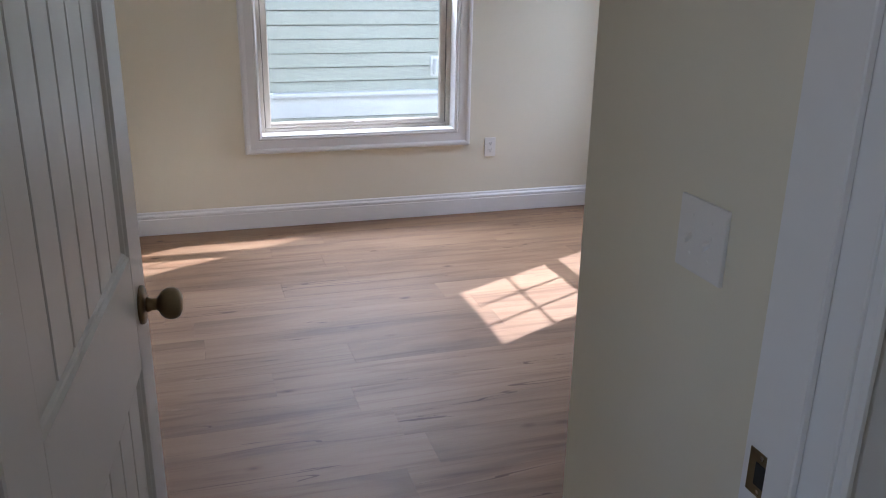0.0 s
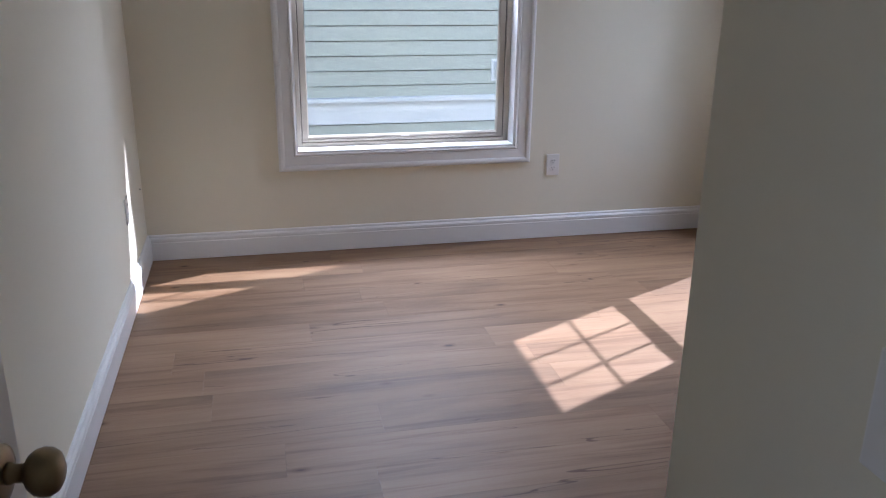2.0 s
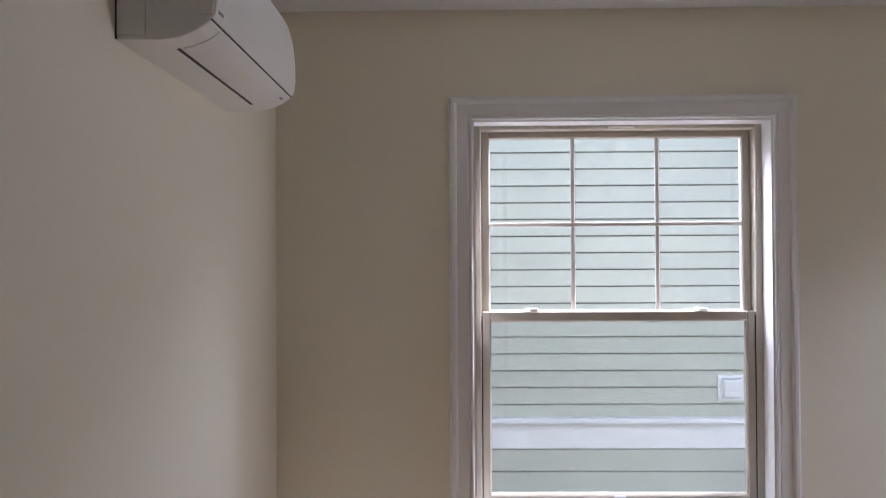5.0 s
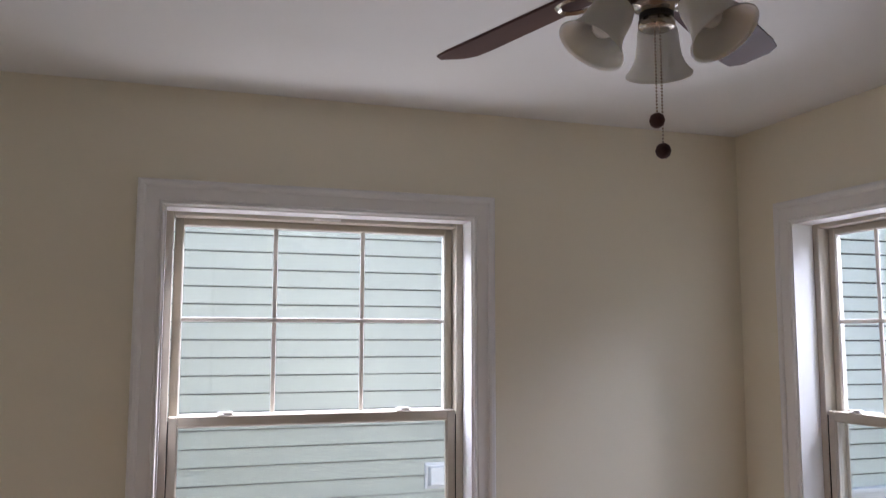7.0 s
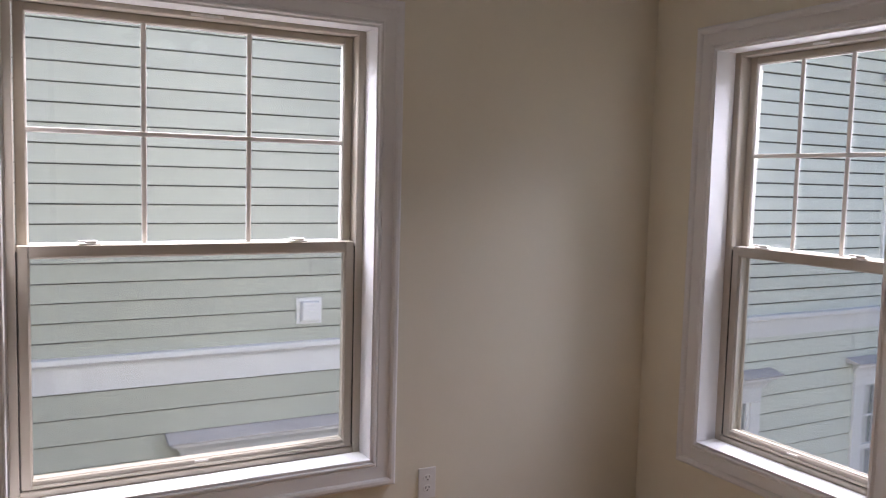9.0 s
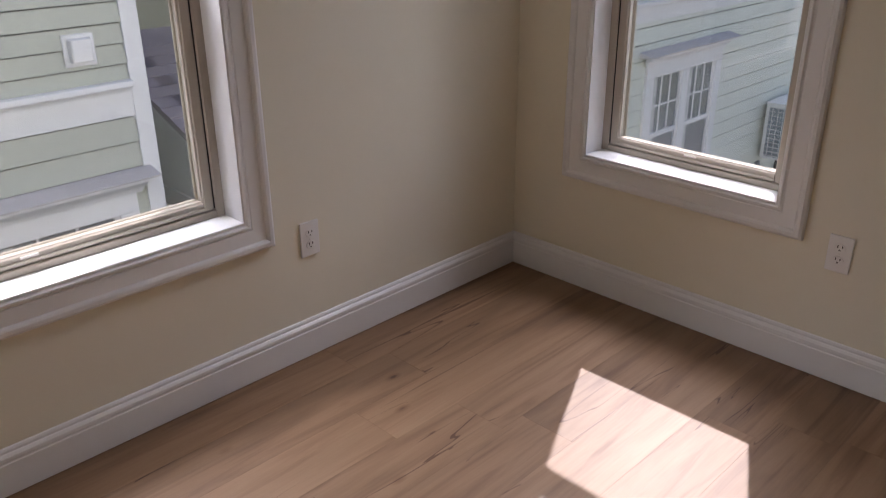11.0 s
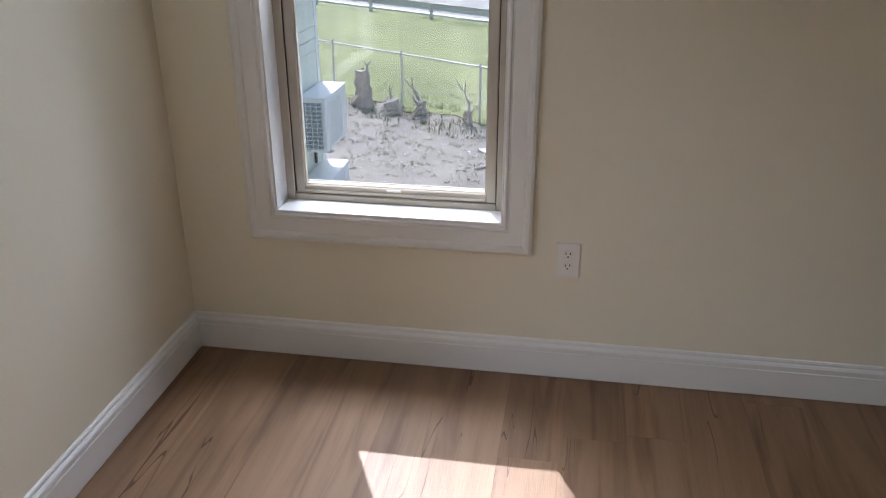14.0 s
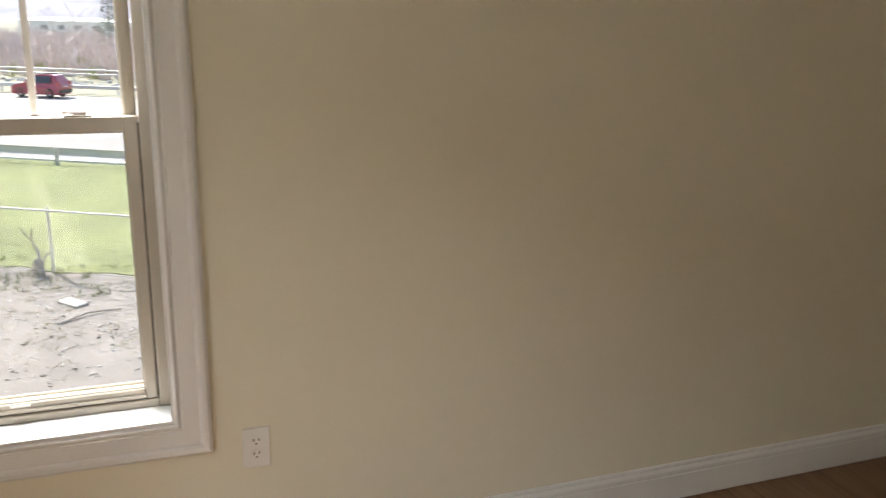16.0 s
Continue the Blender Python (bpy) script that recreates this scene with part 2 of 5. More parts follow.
# ---- room: wall A at y = 0, left wall at x = 0, wall B at x = W ----
W, SOUTH, H = 3.086, -3.205, 2.425
STUB, DOORY, HALLY = 1.08, -3.890, -4.010
JL, JR = 0.158, 0.962
EXT = 0.19
WZ0, WZ1 = 0.516, 2.006
AX0, AX1 = 0.744, 1.863
BY0, BY1 = -1.043, -0.327
HX0, HX1, HY0 = HALL_X, HALL_E, -5.60


def wall_x(name, x0, x1, y0, y1, opening=None, z0=0.0, z1=H, material=None):
    """A wall that runs along x, with one opening (a, b, za, zb) through it."""
    bm = bmesh.new()
    if opening is None:
        box(bm, x0, x1, y0, y1, z0, z1)
    else:
        a, b, za, zb = opening
        box(bm, x0, a, y0, y1, z0, z1)
        box(bm, b, x1, y0, y1, z0, z1)
        box(bm, a, b, y0, y1, zb, z1)
        if za > z0:
            box(bm, a, b, y0, y1, z0, za)
    bmesh.ops.remove_doubles(bm, verts=bm.verts[:], dist=1e-5)
    return tagged(part(name, bm, material or WALL), "cream painted plasterboard wall", "wall", kind="structure")


def wall_y(name, x0, x1, y0, y1, opening=None, z0=0.0, z1=H, material=None):
    bm = bmesh.new()
    if opening is None:
        box(bm, x0, x1, y0, y1, z0, z1)
    else:
        a, b, za, zb = opening
        box(bm, x0, x1, y0, a, z0, z1)
        box(bm, x0, x1, b, y1, z0, z1)
        box(bm, x0, x1, a, b, zb, z1)
        if za > z0:
            box(bm, x0, x1, a, b, z0, za)
    bmesh.ops.remove_doubles(bm, verts=bm.verts[:], dist=1e-5)
    return tagged(part(name, bm, material or WALL), "cream painted plasterboard wall", "wall", kind="structure")


wall_x("wall_north", -0.12, W + EXT, 0, EXT, (AX0, AX1, WZ0, WZ1))
wall_y("wall_east", W, W + EXT, HALLY, -0.0005, (BY0, BY1, WZ0, WZ1))
wall_y("wall_west", -0.12, 0, DOORY, -0.0005)
wall_y("wall_stub", STUB, STUB + 0.12, DOORY, SOUTH)
wall_x("wall_door", -0.12, W - 0.0005, HALLY, DOORY - 0.0005, (JL - 0.02, JR + 0.02, 0.0, 2.06))
# opening added only to let the hall's fill lamp in; never in view
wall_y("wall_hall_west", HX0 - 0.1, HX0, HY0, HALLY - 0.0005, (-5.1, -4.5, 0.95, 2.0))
wall_y("wall_hall_east", HX1, HX1 + 0.1, HY0, HALLY - 0.0005)
wall_x("wall_hall_south", HX0 - 0.1, HX1 + 0.1, HY0 - 0.1, HY0 - 0.0005)
wall_x("wall_hall_north", HX0 - 0.1, -0.1205, HALLY, HALLY + 0.1)
def two_slabs(z0, z1):
    bm = bmesh.new()
    box(bm, -0.12, W + EXT, HALLY, EXT, z0, z1)
    box(bm, HX0 - 0.1, HX1 + 0.1, HY0 - 0.1, HALLY, z0, z1)
    return bm


tagged(part("ceiling", two_slabs(H + 0.0005, H + 0.2), CEIL), "smooth white painted ceiling", "ceiling", kind="structure")
floor = tagged(part("floor", two_slabs(-0.3, -0.0075), SUBFLOOR), "oak-look vinyl plank floor with knots and dark grain", "floor", kind="structure")

# ---- baseboards ----
BASE = [(0, 0.003), (0.016, 0.003), (0.016, 0.091), (0.0135, 0.094), (0.0135, 0.098), (0.016, 0.101), (0.0155, 0.110), (0.011, 0.116), (0.0075, 0.119), (0.0075, 0.125), (0.005, 0.130), (0, 0.132)]


def baseboard(path):
    """path: floor points; the wall lies to the right of the run, and the ends are mitred by the given out vectors."""
    bm = bmesh.new()
    sweep(bm, BASE, [((x, y, 0.0), (ox, oy, 0), (0, 0, 1)) for x, y, ox, oy in path])
    return tagged(part("baseboard", bm, TRIM), "white moulded wooden baseboard along the wall", "baseboard", kind="structure")


e = 0.0004
baseboard([(e, -e, 1, -1), (W - e, -e, -1, -1)])
SE = STUB + 0.12 + e
baseboard([(W - e, -e, -1, -1), (W - e, DOORY + e, -1, 1)])
baseboard([(W - e, DOORY + e, -1, 1), (SE, DOORY + e, 1, 1)])
baseboard([(SE, DOORY + e, 1, 1), (SE, SOUTH + e, 1, 1)])
baseboard([(SE, SOUTH + e, 1, 1), (STUB - e, SOUTH + e, -1, 1)])
baseboard([(STUB - e, SOUTH + e, -1, 1), (STUB - e, DOORY + e, -1, 1)])
baseboard([(e, DOORY + 0.02, 1, 0), (e, -e, 1, -1)])

# ---- windows ----
CASING = [(0, 0), (0, 0.012), (0.004, 0.017), (0.009, 0.017), (0.012, 0.012), (0.017, 0.010), (0.020, 0.0125), (0.060, 0.0145), (0.064, 0.020), (0.070, 0.0235), (0.080, 0.0235), (0.088, 0.018), (0.090, 0.010), (0.090, 0)]


def window(name, width, m, label):
    """A double-hung window in a deep reveal. Local frame: x along the wall, y outwards, z up, origin at the opening's lower left on the wall's face."""
    w, h = width, WZ1 - WZ0
    win = thing(name, label, "window", m, kind="structure")
    d = 0.0003
    # casing: four mitred lengths on the wall's face
    corner = [((0, -d, 0), (-1, 0, -1)), ((w, -d, 0), (1, 0, -1)), ((w, -d, h), (1, 0, 1)), ((0, -d, h), (-1, 0, 1))]
    for i in range(4):
        (p, o), (q, s) = corner[i], corner[(i + 1) % 4]
        bm = bmesh.new()
        sweep(bm, CASING, [(p, o, (0, -1, 0)), (q, s, (0, -1, 0))])
        part("window_casing", bm, TRIM, win)
    # liner boards of the reveal
    t, dp = 0.006, 0.088
    boxpart("window_sill", (t, w - t, -0.012, dp, 0.0, 0.010), TRIM, win, 0.0015, "white painted inner sill")
    boxpart("jamb_liner", (0.0, t, -0.010, dp, 0.0, h), TRIM, win)
    boxpart("jamb_liner", (w - t, w, -0.010, dp, 0.0, h), TRIM, win)
    boxpart("jamb_liner", (t, w - t, -0.010, dp, h - t, h), TRIM, win)
    # vinyl frame
    f, y0, y1 = 0.032, 0.089, 0.186
    for a in ((0, f, y0, y1, 0, h), (w - f, w, y0, y1, 0, h), (f, w - f, y0, y1, 0, 0.030), (f, w - f, y0, y1, h - 0.022, h)):
        boxpart("window_frame", a, VINYL, win, 0.003)
    boxpart("frame_sticker", (w * 0.47, w * 0.56, y0 - 0.0006, y0 + 0.0004, h - 0.018, h - 0.010), VINYL_W, win)
    # black weather strip between frame and sash
    mid = 0.748
    boxpart("weather_strip", (f - 0.001, f + 0.003, y0 + 0.006, y0 + 0.03, 0.036, mid), GASKET, win)
    boxpart("weather_strip", (w - f - 0.003, w - f + 0.001, y0 + 0.006, y0 + 0.03, 0.036, mid), GASKET, win)
    # sashes: lower one inside, upper one outside
    for sash_name, s0, s1, zb, zt, rb, rt, st in (("lower_sash", 0.096, 0.130, 0.031, mid + 0.016, 0.028, 0.036, 0.030), ("upper_sash", 0.136, 0.170, mid - 0.018, h - 0.023, 0.034, 0.024, 0.030)):
        x0, x1 = f + 0.003, w - f - 0.003
        sash = part(sash_name, frame_mesh(x0, x1, s0, s1, zb, zt, st, rb, rt), VINYL, win)
        gx0, gx1, gz0, gz1 = x0 + st, x1 - st, zb + rb, zt - rt
        yc = (s0 + s1) / 2
        # glazing bead
        part("glazing_bead", frame_mesh(gx0 - 0.002, gx1 + 0.002, s0 + 0.006, s1 - 0.006, gz0 - 0.002, gz1 + 0.002, 0.006, 0.006, 0.006), VINYL_W if sash_name == "upper_sash" else VINYL, sash)
        pane = boxpart("pane", (gx0 + 0.004, gx1 - 0.004, yc - 0.002, yc + 0.002, gz0 + 0.004, gz1 - 0.004), GLASS, sash)
        pane.visible_shadow = False
        if sash_name == "upper_sash":
            zc = (gz0 + gz1) / 2
            for k in (1, 2):
                xc = gx0 + (gx1 - gx0) * k / 3
                for za, zb2 in ((gz0, zc - 0.008), (zc + 0.008, gz1)):
                    boxpart("muntin", (xc - 0.008, xc + 0.008, yc - 0.011, yc - 0.003, za, zb2), VINYL_W, sash, 0.002)
            for xs in (x0 + 0.010, x1 - 0.018):
                boxpart("vent_stop", (xs, xs + 0.008, s0 - 0.0015, s0 + 0.001, zb + 0.10, zb + 0.145), VINYL, sash, 0.0006)
            boxpart("muntin", (gx0, gx1, yc - 0.011, yc - 0.003, zc - 0.008, zc + 0.008), VINYL_W, sash, 0.002)
        else:
            # lift rail along the bottom
            boxpart("lift_rail", (gx0, gx1, s0 - 0.006, s0 + 0.001, zb + 0.004, zb + 0.014), VINYL, sash, 0.002)
            boxpart("tilt_latch", ((gx0 + gx1) / 2 - 0.022, (gx0 + gx1) / 2 + 0.022, s0 - 0.008, s0 - 0.004, zb + 0.020, zb + 0.026), VINYL_W, sash)
            for fx in (0.17, 0.83):
                xc = gx0 + (gx1 - gx0) * fx
                bm = bmesh.new()
                box(bm, xc - 0.032, xc + 0.032, s0 + 0.004, s0 + 0.030, zt, zt + 0.005)
                box(bm, xc - 0.014, xc + 0.020, s0 + 0.006, s0 + 0.024, zt + 0.005, zt + 0.013)
                box(bm, xc - 0.034, xc - 0.010, s0 - 0.002, s0 + 0.008, zt + 0.008, zt + 0.014)
                soften(bm, 0.002)
                part("sash_lock", bm, VINYL_W, sash, "almond plastic cam lock")
    # half screen outside the lower sash
    scr = part("insect_screen", frame_mesh(f + 0.001, w - f - 0.001, 0.174, 0.183, 0.031, mid + 0.012, 0.016, 0.016, 0.016), VINYL, win, "framed grey insect screen")
    boxpart("mesh", (f + 0.014, w - f - 0.014, 0.1785, 0.1788, 0.044, mid), SCREEN, scr)
    return win


def frame_mesh(x0, x1, y0, y1, z0, z1, stile, bottom, top):
    """A rectangular frame in one mesh."""
    bm = bmesh.new()
    box(bm, x0, x0 + stile, y0, y1, z0, z1)
    box(bm, x1 - stile, x1, y0, y1, z0, z1)
    box(bm, x0 + stile + 2e-4, x1 - stile - 2e-4, y0, y1, z0, z0 + bottom)
    box(bm, x0 + stile + 2e-4, x1 - stile - 2e-4, y0, y1, z1 - top, z1)
    soften(bm, 0.0025)
    return bm


window("window_1", AX1 - AX0, pose(AX0, 0, WZ0), "tan vinyl double-hung window with white moulded casing")
window("window_2", BY1 - BY0, pose(W, BY1, WZ0, 0, 0, -90), "narrower tan vinyl double-hung window with white casing")

# ---- sockets and switch ----
def outlet(m, label="white double socket outlet on the cream wall"):
    """Local frame: plate faces -y, centre at the origin."""
    o = thing("outlet", label, "outlet", m, "wall outlets")
    bm = bmesh.new()
    box(bm, -0.035, 0.035, -0.0065, 0, -0.057, 0.057)
    soften(bm, 0.0025, 2)
    part("cover_plate", bm, PLATE, o)
    for s in (-1, 1):
        bm = bmesh.new()
        lathe(bm, [(0.0168, 0), (0.0168, 0.0015), (0.0155, 0.002), (0, 0.002)], pose(0, -0.0066, s * 0.0195, 90, 0, 0) @ Matrix.Diagonal((1, 0.83, 1, 1)), 20, False)
        sock = part("receptacle", bm, PLATE, o)
        for dims in ((-0.0080, -0.0053, -0.0092, -0.0084, s * 0.0195 + 0.0005, s * 0.0195 + 0.0085), (0.0053, 0.0080, -0.0092, -0.0084, s * 0.0195 + 0.0015, s * 0.0195 + 0.0085), (-0.0026, 0.0026, -0.0092, -0.0084, s * 0.0195 - 0.008, s * 0.0195 - 0.004)):
            boxpart("slot", dims, SLOT, sock)
    bm = bmesh.new()
    lathe(bm, [(0.003, 0), (0.0028, 0.001), (0, 0.0012)], pose(0, -0.0066, 0, 90, 0, 0), 10, False)
    part("screw", bm, PLATE, o)
    return o


outlet(pose(2.086, -0.0005, 0.405))
outlet(pose(W - 0.0005, -1.243, 0.414, 0, 0, -90))
outlet(pose(0.0005, -0.53, 0.414, 0, 0, 90))


def switch_plate(m):
    s = thing("light_switch", "white two-gang toggle light switch on the wall", "light switch", m)
    bm = bmesh.new()
    box(bm, -0.058, 0.058, -0.0065, 0, -0.057, 0.057)
    soften(bm, 0.0025, 2)
    part("cover_plate", bm, PLATE, s)
    for x in (-0.023, 0.023):
        boxpart("toggle_slot", (x - 0.005, x + 0.005, -0.0072, -0.006, -0.012, 0.012), PLATE, s)
        bm = bmesh.new()
        box(bm, x - 0.0035, x + 0.0035, -0.018, -0.006, -0.006, 0.004)
        for v in bm.verts:
            if v.co.y < -0.01:
                v.co.z -= 0.007
        soften(bm, 0.0012)
        part("toggle", bm, PLATE, s)
        for z in (-0.030, 0.030):
            bm = bmesh.new()
            lathe(bm, [(0.003, 0), (0.0028, 0.001), (0, 0.0012)], pose(x, -0.0066, z, 90, 0, 0), 10, False)
            part("screw", bm, PLATE, s)
    return s


switch_plate(pose(STUB - 0.0005, -3.590, 1.050, 0, 0, -90))

# ---- floor planks ----
def plank_mesh(lx, ly):
    bm = bmesh.new()
    v = box(bm, 0, lx, 0, ly, -0.006, 0.0)
    top = [f for f in bm.faces if all(abs(p.co.z) < 1e-6 for p in f.verts)]
    bmesh.ops.inset_region(bm, faces=top, thickness=0.0009, depth=0.0)
    for p in bm.verts:
        edge = min(p.co.x, lx - p.co.x, p.co.y, ly - p.co.y)
        if p.co.z > -1e-6 and edge < 1e-6:
            p.co.z = -0.0007
    finish(bm)
    me = bpy.data.meshes.new("plank")
    bm.to_mesh(me)
    bm.free()
    me.materials.append(PLANK)
    return me


def lay_planks():
    pw, pl, gap = 0.180, 1.22, 0.0005
    rng = random.Random(4)
    cache = {}
    y = -0.004
    row = 0
    while y > HY0:
        if y - pw > HALLY - 0.05:
            a, b = 0.002, W - 0.002
        else:
            a, b = HX0, HX1
        x = a - rng.uniform(0.1, 1.1)
        while x < b:
            x0, x1 = max(x, a), min(x + pl, b)
            if x1 - x0 > 0.03:
                key = round(x1 - x0, 3)
                if key not in cache:
                    cache[key] = plank_mesh(x1 - x0 - gap, pw - gap)
                ob = new("plank", cache[key])
                ob.parent = floor
                ob.location = (x0, y - pw, 0.0)
            x += pl
        y -= pw
        row += 1

# ---- door frame and door ----
def door_frame():
    fr = thing("door_frame", "white painted door frame with moulded casing", "door frame", kind="structure")
    for x0, x1 in ((JL - 0.0195, JL), (JR, JR + 0.0195)):
        boxpart("jamb", (x0, x1, HALLY - 0.002, DOORY + 0.0015, 0.0, 2.04), TRIM, fr, 0.0015)
    boxpart("head_jamb", (JL - 0.0195, JR + 0.0195, HALLY - 0.002, DOORY + 0.0015, 2.0405, 2.0595), TRIM, fr, 0.0015)
    # stops on the hall side of the closed door
    boxpart("door_stop", (JL, JL + 0.011, -3.973, -3.931, 0.0, 2.028), TRIM, fr, 0.002)
    boxpart("door_stop", (JR - 0.011, JR, -3.973, -3.931, 0.0, 2.028), TRIM, fr, 0.002)
    boxpart("door_stop", (JL, JR, -3.973, -3.931, 2.0285, 2.04), TRIM, fr, 0.002)
    # mitred casing on both faces
    for y, s in ((HALLY - 0.0004, -1), (DOORY + 0.0004, 1)):
        a, b, t = JL - 0.005, JR + 0.005, 2.045
        prof = CASING
        legs = [(((a, y, 0), (-1, 0, 0)), ((a, y, t), (-1, 0, 1))), (((a, y, t), (-1, 0, 1)), ((b, y, t), (1, 0, 1))), (((b, y, t), (1, 0, 1)), ((b, y, 0), (1, 0, 0)))]
        for (p, o), (q, w) in legs:
            bm = bmesh.new()
            sweep(bm, prof, [(p, o, (0, s, 0)), (q, w, (0, s, 0))])
            part("door_casing", bm, TRIM, fr)
    # strike plate let into the latch-side jamb
    bm = bmesh.new()
    box(bm, JR - 0.0015, JR + 0.0002, -3.935, -3.893, 0.846, 0.903)
    soften(bm, 0.0006)
    sp = part("strike_plate", bm, BRASS, fr, "aged brass strike plate")
    boxpart("latch_hole", (JR - 0.0022, JR - 0.0008, -3.923, -3.906, 0.860, 0.889), SLOT, sp)
    for z in (0.852, 0.897):
        bm = bmesh.new()
        lathe(bm, [(0.0035, 0), (0.003, 0.0006), (0, 0.0007)], pose(JR - 0.0015, -3.914, z, 0, -90, 0), 10, False)
        part("screw", bm, NICKEL, sp)
    return fr


door_frame()


def door_leaf(width=0.765, height=2.025, thick=0.035):
    """Local frame: hinge edge at the origin, the leaf along +x, its hall face at y = -thick (turned away from local +y)."""
    ang = math.degrees(math.atan2(0.995, 0.0984))
    d = thing("door", "open white panel door with grooved beadboard panels", "door", pose(0.160, -3.915, 0.008, 0, 0, ang), kind="structure")
    st, lock0, lock1, top, bot = 0.112, 0.779, 0.974, 1.90, 0.235
    y0, y1 = -thick, 0.0
    boxpart("stile", (0, st, y0, y1, 0, height), DOOR, d, 0.002)
    boxpart("stile", (width - st, width, y0, y1, 0, height), DOOR, d, 0.002)
    for z0, z1 in ((0, bot), (lock0, lock1), (top, height)):
        boxpart("rail", (st + 2e-4, width - st - 2e-4, y0 + 2e-4, y1 - 2e-4, z0, z1), DOOR, d, 0.0012)
    for z0, z1 in ((bot, lock0), (lock1, top)):
        # sloped sticking round each panel, on both faces
        for side, ys, yd in ((0, y0, 0.011), (1, y1, -0.011)):
            prof = [(0.0, 0.0005), (0.004, 0.004), (0.008, 0.0050), (0.017, 0.0145), (0.024, 0.0150), (0.024, 0.0165), (0.0, 0.0165)]
            sy = 1 if side == 0 else -1
            cs = [((st, ys, z0), (1, 0, 1)), ((width - st, ys, z0), (-1, 0, 1)), ((width - st, ys, z1), (-1, 0, -1)), ((st, ys, z1), (1, 0, -1))]
            for i in range(4):
                (p, o), (q, w) = cs[i], cs[(i + 1) % 4]
                bm = bmesh.new()
                sweep(bm, prof, [(p, o, (0, sy, 0)), (q, w, (0, sy, 0))])
                part("sticking", bm, DOOR, d)
        # beadboard panel: boards with grooves between them
        n = 6
        a, b = st + 0.0195, width - st - 0.0195
        for i in range(n):
            xa, xb = a + (b - a) * i / n, a + (b - a) * (i + 1) / n
            bm = bmesh.new()
            box(bm, xa + 0.0028, xb - 0.0028, y0 + 0.0080, y1 - 0.0080, z0 + 0.002, z1 - 0.002)
            soften(bm, 0.0016)
            part("panel_board", bm, DOOR, d)
        boxpart("panel_core", (a, b, y0 + 0.0173, y1 - 0.0173, z0 + 0.001, z1 - 0.001), DOOR, d)
    # knob on each face
    for sgn, yy in ((-1, y0), (1, y1)):
        m = pose(width - 0.060, yy, 0.872, -90 * sgn, 0, 0)
        bm = bmesh.new()
        lathe(bm, [(0, 0), (0.033, 0), (0.033, 0.004), (0.031, 0.007), (0.022, 0.009), (0.018, 0.0095), (0, 0.0095)], m, 40)
        rose = part("rosette", bm, BRASS, d, "aged brass round rosette")
        bm = bmesh.new()
        lathe(bm, [(0, 0.009), (0.0125, 0.009), (0.0125, 0.014), (0.0105, 0.017), (0.0105, 0.026), (0.013, 0.029), (0.020, 0.033), (0.0255, 0.040), (0.0275, 0.048), (0.0265, 0.056), (0.022, 0.063), (0.014, 0.067), (0, 0.0685)], m, 40)
        part("knob", bm, BRASS, rose)
    bm = bmesh.new()
    box(bm, width - 0.0002, width + 0.0012, y0 + 0.006, y1 - 0.006, 0.844, 0.901)
    part("latch_plate", bm, BRASS, d)
    # hinges at the hung edge
    for z in (0.20, 1.01, 1.80):
        bm = bmesh.new()
        rod(bm, (-0.004, 0.005, z), (-0.004, 0.005, z + 0.09), 0.0055, sides=14)
        box(bm, -0.0025, -0.0005, -0.030, 0.004, z, z + 0.09)
        part("hinge", bm, BRASS, d, "aged brass butt hinge")
    return d


door_leaf()

# ---- wall-mounted air conditioner ----
AC_WHITE = mat("ivory_plastic", (0.80, 0.79, 0.75), 0.36, vary=0.012, scale=5)
AC_GREY = mat("grey_print", (0.30, 0.30, 0.30), 0.5)


